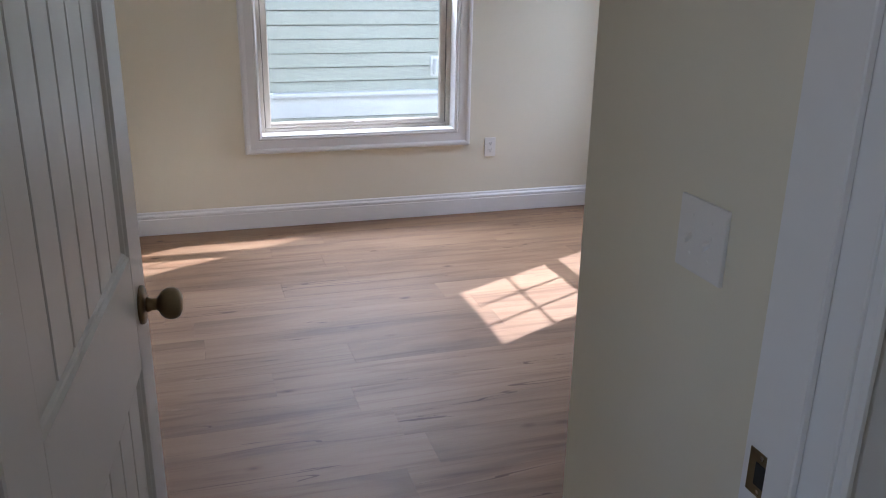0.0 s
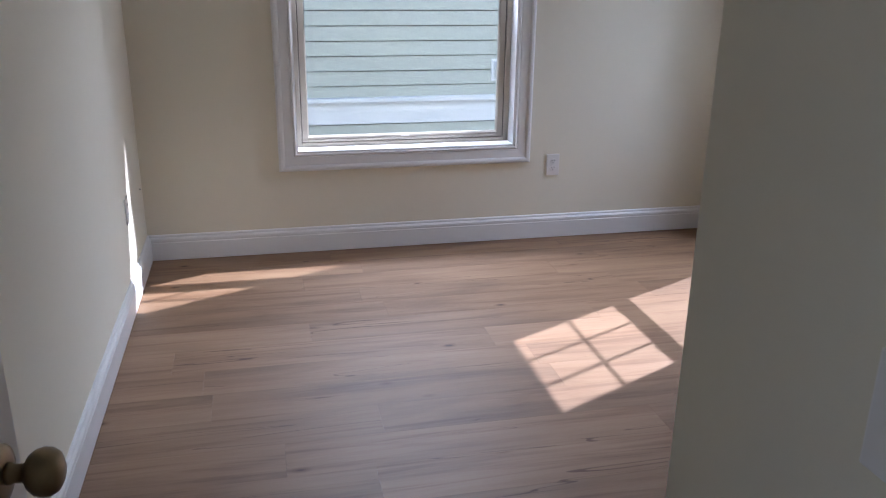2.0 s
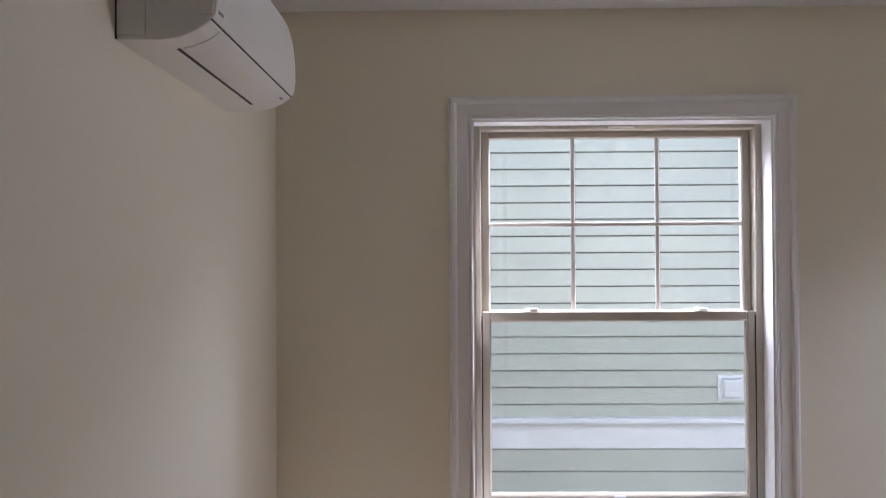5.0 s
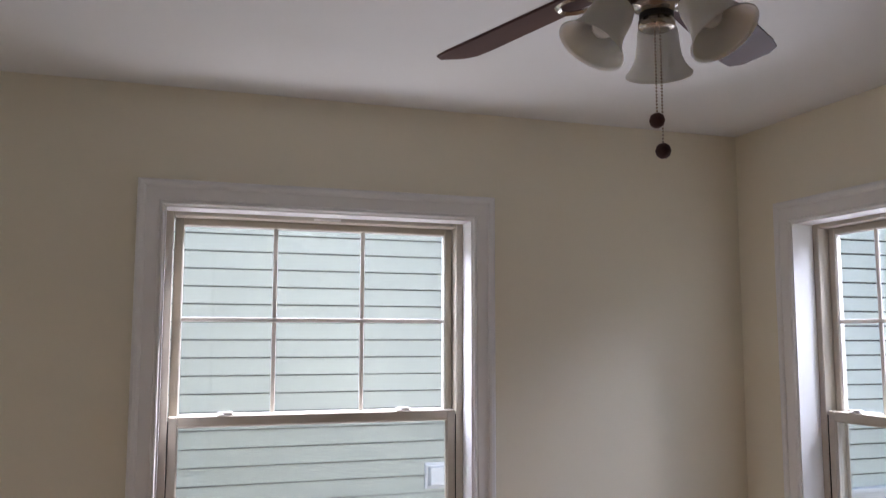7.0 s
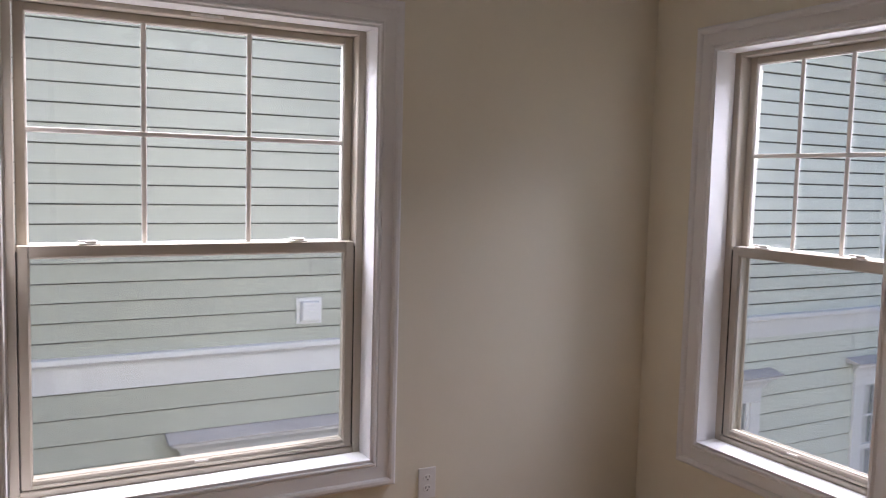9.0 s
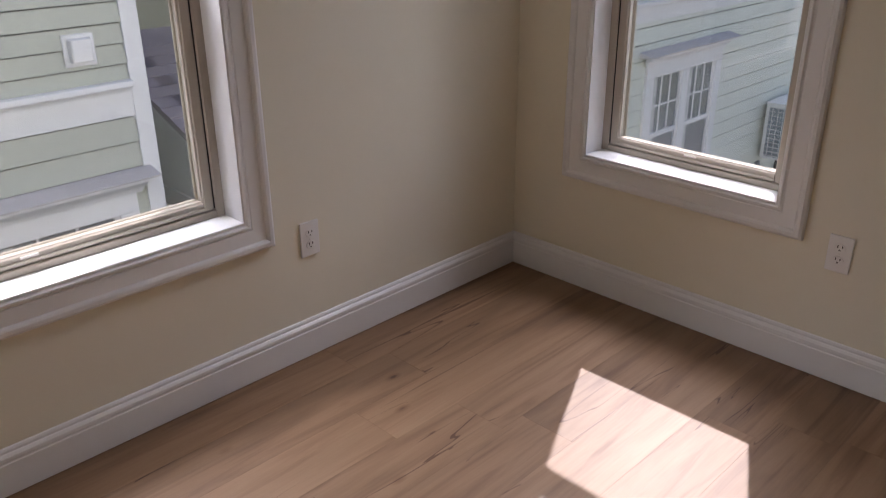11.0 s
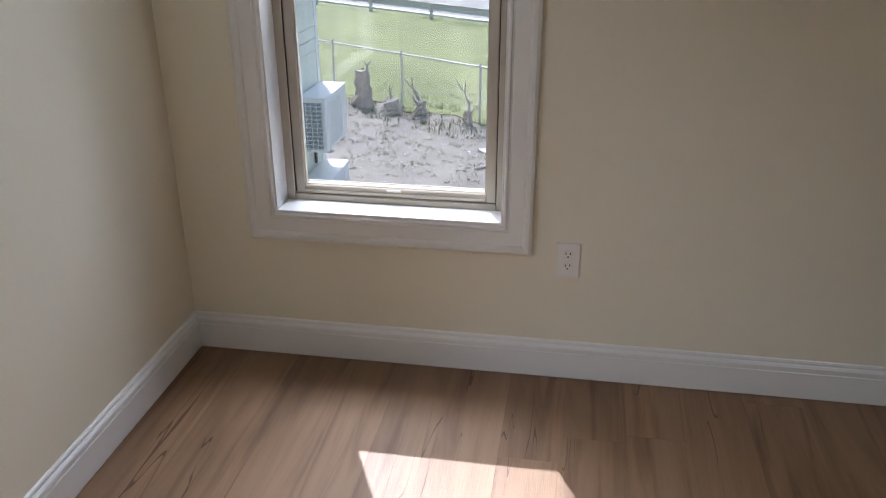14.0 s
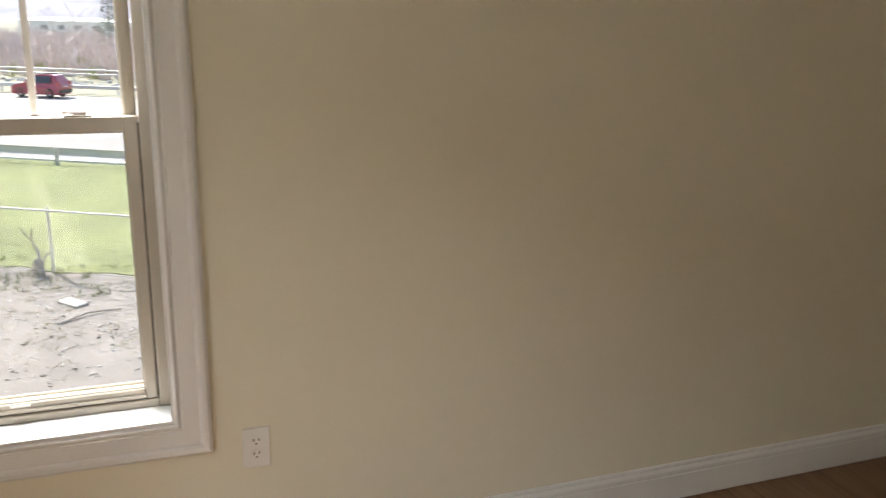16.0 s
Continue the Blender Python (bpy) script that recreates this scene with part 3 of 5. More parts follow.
def mini_split():
    y0, y1, zb = -1.465, -0.670, 0.0
    ac = thing("wall_air_conditioner", "white split-system air conditioner mounted high on the wall", "air conditioner", pose(0, 0, 1.924) @ Matrix.Diagonal((1, 1, 1.05, 1)))
    e = 0.0008
    # section in (depth, height): the casing, then the curved front panel
    body = [(e, 0.003), (e, 0.298), (0.100, 0.298), (0.132, 0.291), (0.158, 0.276), (0.172, 0.262), (0.176, 0.15), (0.194, 0.046), (0.193, 0.038), (0.165, 0.020), (0.132, 0.008), (0.095, 0.002)]
    front = [(0.1735, 0.2625), (0.188, 0.236), (0.200, 0.190), (0.206, 0.135), (0.207, 0.085), (0.203, 0.052), (0.196, 0.042), (0.171, 0.046), (0.1775, 0.15)]

    def slab(pts, ya, yb):
        bm = bmesh.new()
        sweep(bm, pts, [((0, ya, zb), (1, 0, 0), (0, 0, 1)), ((0, yb, zb), (1, 0, 0), (0, 0, 1))])
        soften(bm, 0.0025)
        return bm

    part("body", slab(body, y0, y1), AC_WHITE, ac)
    part("front_panel", slab(front, y0 + 0.001, y1 - 0.001), AC_WHITE, ac)
    part("end_cap", slab([(0.1705, 0.256), (0.178, 0.150), (0.171, 0.046), (0.198, 0.050), (0.203, 0.085), (0.202, 0.135), (0.196, 0.19), (0.184, 0.235)], y0 - 0.0035, y0 + 0.0005), AC_WHITE, ac)
    # outlet flap under the front, with its dark gap
    bm = bmesh.new()
    sweep(bm, [(0.114, 0.0070), (0.132, 0.0100), (0.165, 0.0220), (0.189, 0.0380), (0.1905, 0.0345), (0.166, 0.0185), (0.133, 0.0062), (0.114, 0.0025)], [((0, y0 + 0.075, zb), (1, 0, 0), (0, 0, 1)), ((0, y1 - 0.105, zb), (1, 0, 0), (0, 0, 1))])
    soften(bm, 0.0006)
    part("flap", bm, AC_WHITE, ac)
    boxpart("air_slot", (0.0985, 0.1060, y0 + 0.075, y1 - 0.105, zb + 0.0022, zb + 0.007), SLOT, ac)
    boxpart("panel_gap", (0.186, 0.1965, y0 + 0.002, y1 - 0.002, zb + 0.0398, zb + 0.0416), SLOT, ac)
    # knock-out cover on the end, badge, small print
    bm = bmesh.new()
    box(bm, 0.004, 0.062, y0 - 0.0025, y0 + 0.002, zb + 0.012, zb + 0.075)
    soften(bm, 0.001)
    part("pipe_cover", bm, AC_WHITE, ac)
    boxpart("badge", (0.2015, 0.2045, y0 + 0.018, y0 + 0.052, zb + 0.056, zb + 0.063), AC_GREY, ac)
    boxpart("print", (0.176, 0.182, y1 - 0.085, y1 - 0.055, zb + 0.024, zb + 0.026), AC_GREY, ac)
    boxpart("wall_bracket", (e, 0.004, y0 - 0.0015, y0 + 0.0, zb + 0.004, zb + 0.296), SLOT, ac)
    # intake slats in the top
    for i in range(11):
        x = 0.018 + i * 0.0075
        boxpart("intake_slat", (x, x + 0.0035, y0 + 0.03, y1 - 0.03, zb + 0.2975, zb + 0.2995), AC_GREY, ac)
    return ac


mini_split()

# ---- ceiling fan ----
WALNUT = mat("dark_walnut_blade", (0.075, 0.034, 0.030), 0.55, vary=0.25, scale=9, spec=0.3)
FROST = bpy.data.materials.new("frosted_glass")
FROST.use_nodes = True
_b = FROST.node_tree.nodes["Principled BSDF"]
_b.inputs["Base Color"].default_value = (0.92, 0.93, 0.89, 1)
_b.inputs["Roughness"].default_value = 0.45
_b.inputs["Subsurface Weight"].default_value = 0.8
_b.inputs["Subsurface Radius"].default_value = (0.02, 0.02, 0.018)
_n = FROST.node_tree.nodes.new("ShaderNodeTexNoise")
_n.inputs["Scale"].default_value = 45
_r = FROST.node_tree.nodes.new("ShaderNodeMapRange")
_r.inputs["To Min"].default_value, _r.inputs["To Max"].default_value = 0.35, 0.6
FROST.node_tree.links.new(_n.outputs["Fac"], _r.inputs["Value"])
FROST.node_tree.links.new(_r.outputs[0], _b.inputs["Roughness"])
BULB = mat("clear_bulb", (0.78, 0.78, 0.75), 0.08)


def ceiling_fan(cx, cy, first=107.5):
    f = thing("ceiling_fan", "brushed nickel ceiling fan with dark wooden blades", "ceiling fan", pose(cx, cy, H))
    z = 0.0
    bm = bmesh.new()
    lathe(bm, [(0, 0.0), (0.072, 0.0), (0.075, -0.006), (0.070, -0.030), (0.052, -0.042), (0.030, -0.046), (0, -0.046)])
    part("canopy", bm, NICKEL, f)
    bm = bmesh.new()
    rod(bm, (0, 0, -0.046), (0, 0, -0.064), 0.013, sides=20)
    part("downrod", bm, NICKEL, f)
    bm = bmesh.new()
    lathe(bm, [(0, -0.062), (0.030, -0.063), (0.064, -0.072), (0.082, -0.088), (0.087, -0.108), (0.087, -0.138), (0.080, -0.156), (0.066, -0.166), (0.058, -0.170), (0, -0.170)], sides=40)
    part("motor_housing", bm, NICKEL, f)
    bm = bmesh.new()
    lathe(bm, [(0, -0.168), (0.058, -0.168), (0.060, -0.176), (0.058, -0.232), (0.052, -0.246), (0.036, -0.254), (0.030, -0.260), (0.030, -0.274), (0.034, -0.277), (0.034, -0.288), (0.029, -0.292), (0.012, -0.294), (0, -0.295)], sides=36)
    hub = part("switch_housing", bm, NICKEL, f)
    bm = bmesh.new()
    lathe(bm, [(0.0305, -0.262), (0.0315, -0.2625), (0.0315, -0.273), (0.0305, -0.2735)], sides=30)
    part("dark_band", bm, GASKET, hub)
    zb = -0.168
    for k in range(5):
        a = first + 72 * k
        m = pose(0, 0, zb, 0, 0, a)
        # cast blade iron: arm and a ring-shaped pad
        bm = bmesh.new()
        arm = [(0.056, 0.018, 0.016), (0.100, -0.012, 0.013), (0.130, -0.017, 0.011), (0.165, -0.012, 0.013)]
        for (xa, za, wa), (xb, zb2, wb) in zip(arm, arm[1:]):
            v = [bm.verts.new(p) for p in ((xa, -wa, za - 0.004), (xa, wa, za - 0.004), (xa, wa, za + 0.004), (xa, -wa, za + 0.004), (xb, -wb, zb2 - 0.004), (xb, wb, zb2 - 0.004), (xb, wb, zb2 + 0.004), (xb, -wb, zb2 + 0.004))]
            for q in ((0, 1, 2, 3), (7, 6, 5, 4), (0, 4, 5, 1), (1, 5, 6, 2), (2, 6, 7, 3), (3, 7, 4, 0)):
                bm.faces.new([v[i] for i in q])
        ring = []
        for i in range(24):
            t = 2 * math.pi * i / 24
            cxr, cyr = 0.205 + 0.048 * math.cos(t), 0.034 * math.sin(t)
            ring.append([bm.verts.new((0.205 + (0.048 + du) * math.cos(t), (0.034 + du) * math.sin(t), -0.009 + dz)) for du, dz in ((-0.007, 0.0), (0, -0.0055), (0.007, 0.0), (0, 0.005))])
        for i in range(24):
            p, q = ring[i], ring[(i + 1) % 24]
            for j in range(4):
                bm.faces.new((p[j], p[(j + 1) % 4], q[(j + 1) % 4], q[j]))
        part("blade_iron", bm, NICKEL, f, m=m)
        # blade: long rounded plank with a slight pitch
        bm = bmesh.new()
        out = [(0.175, -0.050), (0.20, -0.055), (0.58, -0.066), (0.625, -0.062), (0.648, -0.038), (0.654, 0.032), (0.630, 0.062), (0.58, 0.066), (0.20, 0.055), (0.175, 0.050)]
        lo = [bm.verts.new((x, y, 0.0)) for x, y in out]
        hi = [bm.verts.new((x, y, 0.006)) for x, y in out]
        bm.faces.new(lo[::-1])
        bm.faces.new(hi)
        for i in range(len(out)):
            j = (i + 1) % len(out)
            bm.faces.new((lo[i], lo[j], hi[j], hi[i]))
        soften(bm, 0.0018)
        part("blade", bm, WALNUT, f, m=m @ pose(0, 0, -0.002, -12, 0, 0))
    # three bell shades on curved arms
    for k in range(3):
        a = 56 + 120 * k
        turn = pose(0, 0, -0.238, 0, 0, a)
        bm = bmesh.new()
        pts = [(0.030, 0.0), (0.050, 0.010), (0.066, 0.006), (0.076, -0.006)]
        for (xa, za), (xb, zb2) in zip(pts, pts[1:]):
            rod(bm, (xa, 0, za), (xb, 0, zb2), 0.008, sides=12)
        part("lamp_arm", bm, NICKEL, f, m=turn)
        tilt = turn @ pose(0.070, 0, -0.002, 0, -33, 0) @ Matrix.Diagonal((0.9, 0.9, 0.9, 1))
        bm = bmesh.new()
        lathe(bm, [(0.0, 0.008), (0.024, 0.008), (0.027, 0.0), (0.027, -0.022), (0.024, -0.026), (0, -0.026)])
        part("lamp_holder", bm, NICKEL, f, m=tilt)
        bm = bmesh.new()
        lathe(bm, [(0.026, -0.016), (0.040, -0.022), (0.045, -0.040), (0.047, -0.065), (0.050, -0.088), (0.058, -0.108), (0.068, -0.122), (0.074, -0.128), (0.0735, -0.131), (0.066, -0.124), (0.055, -0.109), (0.047, -0.088), (0.044, -0.065), (0.042, -0.040), (0.037, -0.025), (0.026, -0.019)], sides=40)
        shade = part("shade", bm, FROST, f, "frosted glass bell shade", m=tilt)
        bm = bmesh.new()
        lathe(bm, [(0, -0.026), (0.012, -0.027), (0.013, -0.045), (0.021, -0.062), (0.024, -0.076), (0.021, -0.089), (0.012, -0.097), (0, -0.099)], sides=24)
        part("bulb", bm, BULB, f, m=tilt)
    # two pull chains with ball ends
    for (x, y), drop in (((-0.020, -0.024), 0.165), ((-0.008, -0.023), 0.220)):
        bm = bmesh.new()
        n = int((drop + 0.010) / 0.0062)
        for i in range(n):
            bmesh.ops.create_icosphere(bm, subdivisions=1, radius=0.0024, matrix=Matrix.Translation((x, y, -0.290 - i * 0.0062)))
        ch = part("pull_chain", bm, NICKEL, f)
        bm = bmesh.new()
        lathe(bm, [(0, 0.0145), (0.006, 0.0132), (0.0115, 0.009), (0.0145, 0), (0.0115, -0.009), (0.006, -0.0132), (0, -0.0145)], pose(x, y, -0.300 - drop - 0.010), 20)
        part("chain_ball", bm, WALNUT, ch, "dark round pull ball")
    return f


ceiling_fan(1.624, -1.660)


def wall_mark(m):
    """A small nail left in the wall."""
    bm = bmesh.new()
    lathe(bm, [(0, 0), (0.0022, 0), (0.0022, 0.004), (0.0035, 0.0045), (0.0035, 0.0055), (0, 0.006)], m, 10, False)
    return tagged(part("nail", bm, SLOT), "small dark nail driven into cream plaster", "nail")


wall_mark(pose(0.0, -0.090, 0.39, 0, 90, 0))

# ---- outside: the ground lies one storey below the room ----
GZ = -3.10
DV, NV = Vector((0.50, 0.866, 0)), Vector((0.866, -0.50, 0))


def road_pt(u, n, z=0.0):
    """A place along the road: u along it, n out from the house. The verge falls by 1.4 m from the fence to the road."""
    k = min(1.0, max(0.0, (n - 15.9) / 10.7))
    grow = 1 + 0.27 * k
    p = DV * (1.74 + (u + 0.7) * grow) + NV * (-0.3 + (n - 1.3) * grow)
    return Vector((p.x, p.y, GZ - 1.40 * k + z))


ROAD_YAW = math.degrees(math.atan2(DV.y, DV.x))
SIDING = mat("sage_lap_siding", (0.485, 0.50, 0.425), 0.55, vary=0.05, scale=2.0, bump=0.25, bump_scale=60, each=0.3)
# the same sage siding, paled so the far house looks more brightly lit
SIDING_LIT = mat("sage_lap_siding_lit", (0.71, 0.74, 0.645), 0.55, vary=0.04, scale=2.0, bump=0.25, bump_scale=60, each=0.3)
EXT_WHITE = mat("white_exterior_trim", (0.80, 0.80, 0.79), 0.5, vary=0.02)
HOOD_TOP = mat("pale_hood_roofing", (0.52, 0.49, 0.49), 0.7, vary=0.12, scale=6)
SHINGLE = mat("grey_mauve_shingle", (0.40, 0.355, 0.395), 0.85, vary=0.14, scale=7, bump=0.5, bump_scale=90, each=0.3)
DARK_ROOM = mat("dim_interior", (0.16, 0.165, 0.17), 0.8, vary=0.2, scale=2)
PANE_EXT = mat("dark_reflecting_pane", (0.24, 0.26, 0.265), 0.06, vary=0.3, scale=1.2)
CURTAIN = mat("pale_curtain", (0.55, 0.57, 0.55), 0.8, vary=0.15, scale=5)
METAL_W = mat("white_powder_coat", (0.78, 0.79, 0.78), 0.4, vary=0.02)
FIN = mat("coil_fins", (0.22, 0.26, 0.29), 0.45, metal=0.6, vary=0.2, scale=40)
GALV = mat("galvanised_steel", (0.52, 0.51, 0.50), 0.55, metal=0.05, vary=0.12, scale=12)
# asphalt lifted well above its own tone to carry the outdoor glare
ASPHALT = mat("glare_paled_asphalt", (0.30, 0.285, 0.27), 0.85, vary=0.24, scale=0.6, bump=0.3, bump_scale=80)
PAINT_W = mat("road_paint", (0.72, 0.72, 0.70), 0.6, vary=0.12, scale=3)
DIRT = mat("gravelly_dirt", (0.245, 0.222, 0.205), 0.95, vary=0.26, scale=1.6, bump=0.4, bump_scale=45)
GRASS = mat("mown_spring_grass", (0.186, 0.208, 0.078), 0.9, vary=0.32, scale=0.45, bump=0.8, bump_scale=45)
VERGE = mat("winter_worn_verge", (0.25, 0.24, 0.17), 0.95, vary=0.35, scale=0.25, bump=0.8, bump_scale=20)
BLADE = mat("grass_tuft", (0.16, 0.20, 0.07), 0.8, vary=0.35, scale=3)
STRAW = mat("dry_straw", (0.52, 0.46, 0.34), 0.9, vary=0.3, scale=6)
CHIP = mat("pale_debris", (0.50, 0.48, 0.455), 0.8, vary=0.2, scale=8)
BARK = mat("weathered_bark", (0.40, 0.36, 0.33), 0.95, vary=0.35, scale=9, bump=0.9, bump_scale=35)
# twigs, buds and needles are paled, distance haze put into their colours
TWIG = mat("bare_twigs_hazed", (0.58, 0.485, 0.46), 0.9, vary=0.25, scale=3)
BUD = mat("budding_leaves", (0.32, 0.32, 0.16), 0.85, vary=0.35, scale=0.8)
PINE = mat("pine_needles_hazed", (0.15, 0.18, 0.125), 0.9, vary=0.4, scale=0.9)
STONE = mat("riprap_stone", (0.42, 0.41, 0.41), 0.9, vary=0.3, scale=1.5, bump=0.7, bump_scale=12)
GREEN_SIGN = mat("green_sign_face", (0.02, 0.26, 0.19), 0.4)
SIGN_W = mat("white_sign_face", (0.78, 0.79, 0.78), 0.4)
INK = mat("black_sign_ink", (0.02, 0.02, 0.02), 0.5)
CAR_RED = mat("red_car_paint", (0.26, 0.016, 0.035), 0.22, vary=0.03, coat=0.7)
CAR_WHITE = mat("white_car_paint", (0.70, 0.70, 0.70), 0.25, coat=0.6)
CAR_GREY = mat("grey_car_paint", (0.15, 0.16, 0.18), 0.25, coat=0.6)
TYRE = mat("black_rubber", (0.02, 0.02, 0.02), 0.8)
CARGLASS = mat("dark_car_glass", (0.03, 0.035, 0.04), 0.05)
LAMP_RED = mat("red_tail_lamp", (0.45, 0.02, 0.02), 0.15)

# ---- ground, grass, road ----
bm = bmesh.new()
rows = [[bm.verts.new(road_pt(u, n)) for n in (-600, 15.9, 26.6, 640)] for u in (-700, -60, 80, 700)]
for a, b in zip(rows, rows[1:]):
    for j in range(3):
        bm.faces.new((a[j], a[j + 1], b[j + 1], b[j]))
tagged(part("ground", bm, DIRT), "bare gravelly dirt yard with scattered debris", "ground", kind="structure")


def strip(name, u0, u1, n0, n1, z, thick, material, label, category, kind="structure", uneven=0.0, step=4.0):
    """A slab along the road with an edge that can wander."""
    bm = bmesh.new()
    rng = random.Random(len(name))
    k = max(2, int((u1 - u0) / step))
    rows = []
    for i in range(k + 1):
        u = u0 + (u1 - u0) * i / k
        w = rng.uniform(-uneven, uneven)
        rows.append([bm.verts.new(road_pt(u, n, dz)) for n, dz in ((n0 + w, z - thick), (n0 + w, z), (n1, z), (n1, z - thick))])
    for a, b in zip(rows, rows[1:]):
        for j in range(4):
            bm.faces.new((a[j], a[(j + 1) % 4], b[(j + 1) % 4], b[j]))
    bm.faces.new(rows[0])
    bm.faces.new(rows[-1][::-1])
    return tagged(part(name, bm, material), label, category, kind=kind)


strip("lawn", -160, 220, 15.9, 26.6, 0.02, 0.1, GRASS, "green spring grass verge beyond the fence", "grass", uneven=0.35, step=0.9)
strip("far_verge", -200, 260, 46.4, 330, 0.04, 0.1, VERGE, "dull brown-green far verge running up to the trees", "grass", uneven=0.4, step=2.0)
strip("road", -300, 380, 26.9, 46.2, 0.03, 0.1, ASPHALT, "pale sunlit concrete highway", "road")
strip("pavement", -300, 380, 26.62, 26.88, 0.10, 0.2, PAINT_W, "pale concrete kerb along the road", "kerb")
lines = thing("road_marking", "worn white lane lines painted on the asphalt", "road marking", kind="structure")
for n, dash in ((28.6, 0), (33.0, 1), (37.2, 0), (37.6, 0), (41.4, 1), (45.2, 0)):
    u = -60.0
    while u < 110:
        ln = 3.0 if dash else 12.0
        bm = bmesh.new()
        q = [bm.verts.new(road_pt(a, b, 0.034)) for a, b in ((u, n - 0.06), (u + ln, n - 0.06), (u + ln, n + 0.06), (u, n + 0.06))]
        bm.faces.new(q)
        part("lane_line", bm, PAINT_W, lines)
        u += 9.0 if dash else 12.0

# ---- guard rails ----
WBEAM = [(0.0, -0.155), (0.012, -0.150), (0.040, -0.120), (0.080, -0.085), (0.080, -0.055), (0.030, -0.010), (0.030, 0.010), (0.080, 0.055), (0.080, 0.085), (0.040, 0.120), (0.012, 0.150), (0.0, 0.155), (-0.004, 0.155), (0.024, 0.085), (0.024, -0.085), (-0.004, -0.155)]


def guard_rail(n, u0, u1, spacing, side, label):
    g = thing("guard_rail", label, "guard rail")
    bm = bmesh.new()
    a, b = road_pt(u0, n, 0.56), road_pt(u1, n, 0.56)
    sweep(bm, WBEAM, [(a, NV * side, (0, 0, 1)), (b, NV * side, (0, 0, 1))])
    part("beam", bm, GALV, g)
    u = u0 + 0.4
    while u < u1:
        p = road_pt(u, n - side * 0.09)
        bm = bmesh.new()
        box(bm, -0.055, 0.055, -0.07, 0.07, -0.1, 0.70)
        part("post", bm, GALV, g, m=Matrix.Translation(p) @ pose(0, 0, 0, 0, 0, ROAD_YAW))
        u += spacing
    return g


guard_rail(26.05, -22.66, 60, 3.03, 1, "galvanised W-beam guard rail beside the road")
guard_rail(47.5, -40, 100, 3.8, -1, "galvanised W-beam guard rail beyond the road")
rail2 = thing("pipe_rail", "dark steel pipe rail on posts above the stones", "railing")
for z in (0.62, 1.0):
    bm = bmesh.new()
    rod(bm, road_pt(-40, 56, z), road_pt(100, 56, z), 0.075, sides=8)
    part("rail", bm, GALV, rail2)
for i in range(40):
    bm = bmesh.new()
    rod(bm, road_pt(-38 + i * 3.4, 56, -0.1), road_pt(-38 + i * 3.4, 56, 1.02), 0.06, sides=8)
    part("post", bm, GALV, rail2)


def rubble(name, count, area, size, material, label, category, flat=0.35, seed=1):
    """Loose uneven stones or chips in one mesh."""
    rng = random.Random(seed)
    bm = bmesh.new()
    for _ in range(count):
        u, n = rng.uniform(*area[0]), rng.uniform(*area[1])
        s = rng.uniform(*size)
        m = Matrix.Translation(road_pt(u, n, s * flat * 0.3)) @ Euler((rng.uniform(-0.3, 0.3), rng.uniform(-0.3, 0.3), rng.uniform(0, 6.28))).to_matrix().to_4x4() @ Matrix.Diagonal((s, s * rng.uniform(0.3, 0.9), s * flat, 1))
        vs = [bm.verts.new(m @ Vector((x * rng.uniform(0.7, 1.1), y * rng.uniform(0.6, 1.1), z))) for x, y, z in ((-0.5, -0.5, 0), (0.5, -0.5, 0), (0.5, 0.5, 0), (-0.5, 0.5, 0), (-0.35, -0.35, 0.5), (0.35, -0.35, 0.5), (0.35, 0.35, 0.5), (-0.35, 0.35, 0.5))]
        for f in ((4, 5, 6, 7), (0, 1, 5, 4), (1, 2, 6, 5), (2, 3, 7, 6), (3, 0, 4, 7)):
            bm.faces.new([vs[i] for i in f])
    return tagged(part(name, bm, material), label, category, kind="stuff")


rubble("riprap", 900, ((-10, 85), (50.5, 55.5)), (0.15, 0.5), STONE, "grey riprap stones on the far bank", "stones", 0.7, 2)
rubble("gravel", 3000, ((-4, 14), (8.5, 15.8)), (0.015, 0.075), CHIP, "pale stones and wood chips strewn over the dirt", "debris", 0.35, 3)
rubble("clods", 900, ((-4, 14), (8.5, 15.8)), (0.015, 0.07), DIRT, "small brown clods of dirt", "dirt", 0.5, 4)


def tufts(name, count, area, height, material, label, seed, clump=9):
    rng = random.Random(seed)
    verts, faces = [], []
    for _ in range(count):
        p = road_pt(rng.uniform(*area[0]), rng.uniform(*area[1]), 0.0)
        for _ in range(clump):
            a, h = rng.uniform(0, 6.28), rng.uniform(*height)
            q = p + Vector((rng.gauss(0, 0.06), rng.gauss(0, 0.06), 0))
            d = Vector((math.cos(a), math.sin(a), 0))
            w = Vector((-d.y, d.x, 0)) * 0.007
            k = len(verts)
            verts += [q - w, q + w, q + d * h * rng.uniform(0.2, 0.7) + Vector((0, 0, h))]
            faces.append((k, k + 1, k + 2))
    me = bpy.data.meshes.new(name)
    me.from_pydata([tuple(x) for x in verts], [], faces)
    me.materials.append(material)
    return tagged(new(name, me), label, "grass", kind="stuff")


tufts("weeds", 260, ((-4, 14), (14.9, 15.95)), (0.04, 0.16), BLADE, "ragged green weeds along the fence line", 5)
tufts("dry_grass", 420, ((-4, 14), (11.8, 16.0)), (0.015, 0.05), STRAW, "dry straw-coloured grass on the dirt", 6)
tufts("weeds", 900, ((-4, 14), (12.8, 16.1)), (0.012, 0.04), BUD, "low green weeds at the edge of the dirt", 17)
tufts("grass", 6500, ((-6, 18), (16.0, 26.4)), (0.05, 0.13), BLADE, "short green grass of the verge", 7, 6)

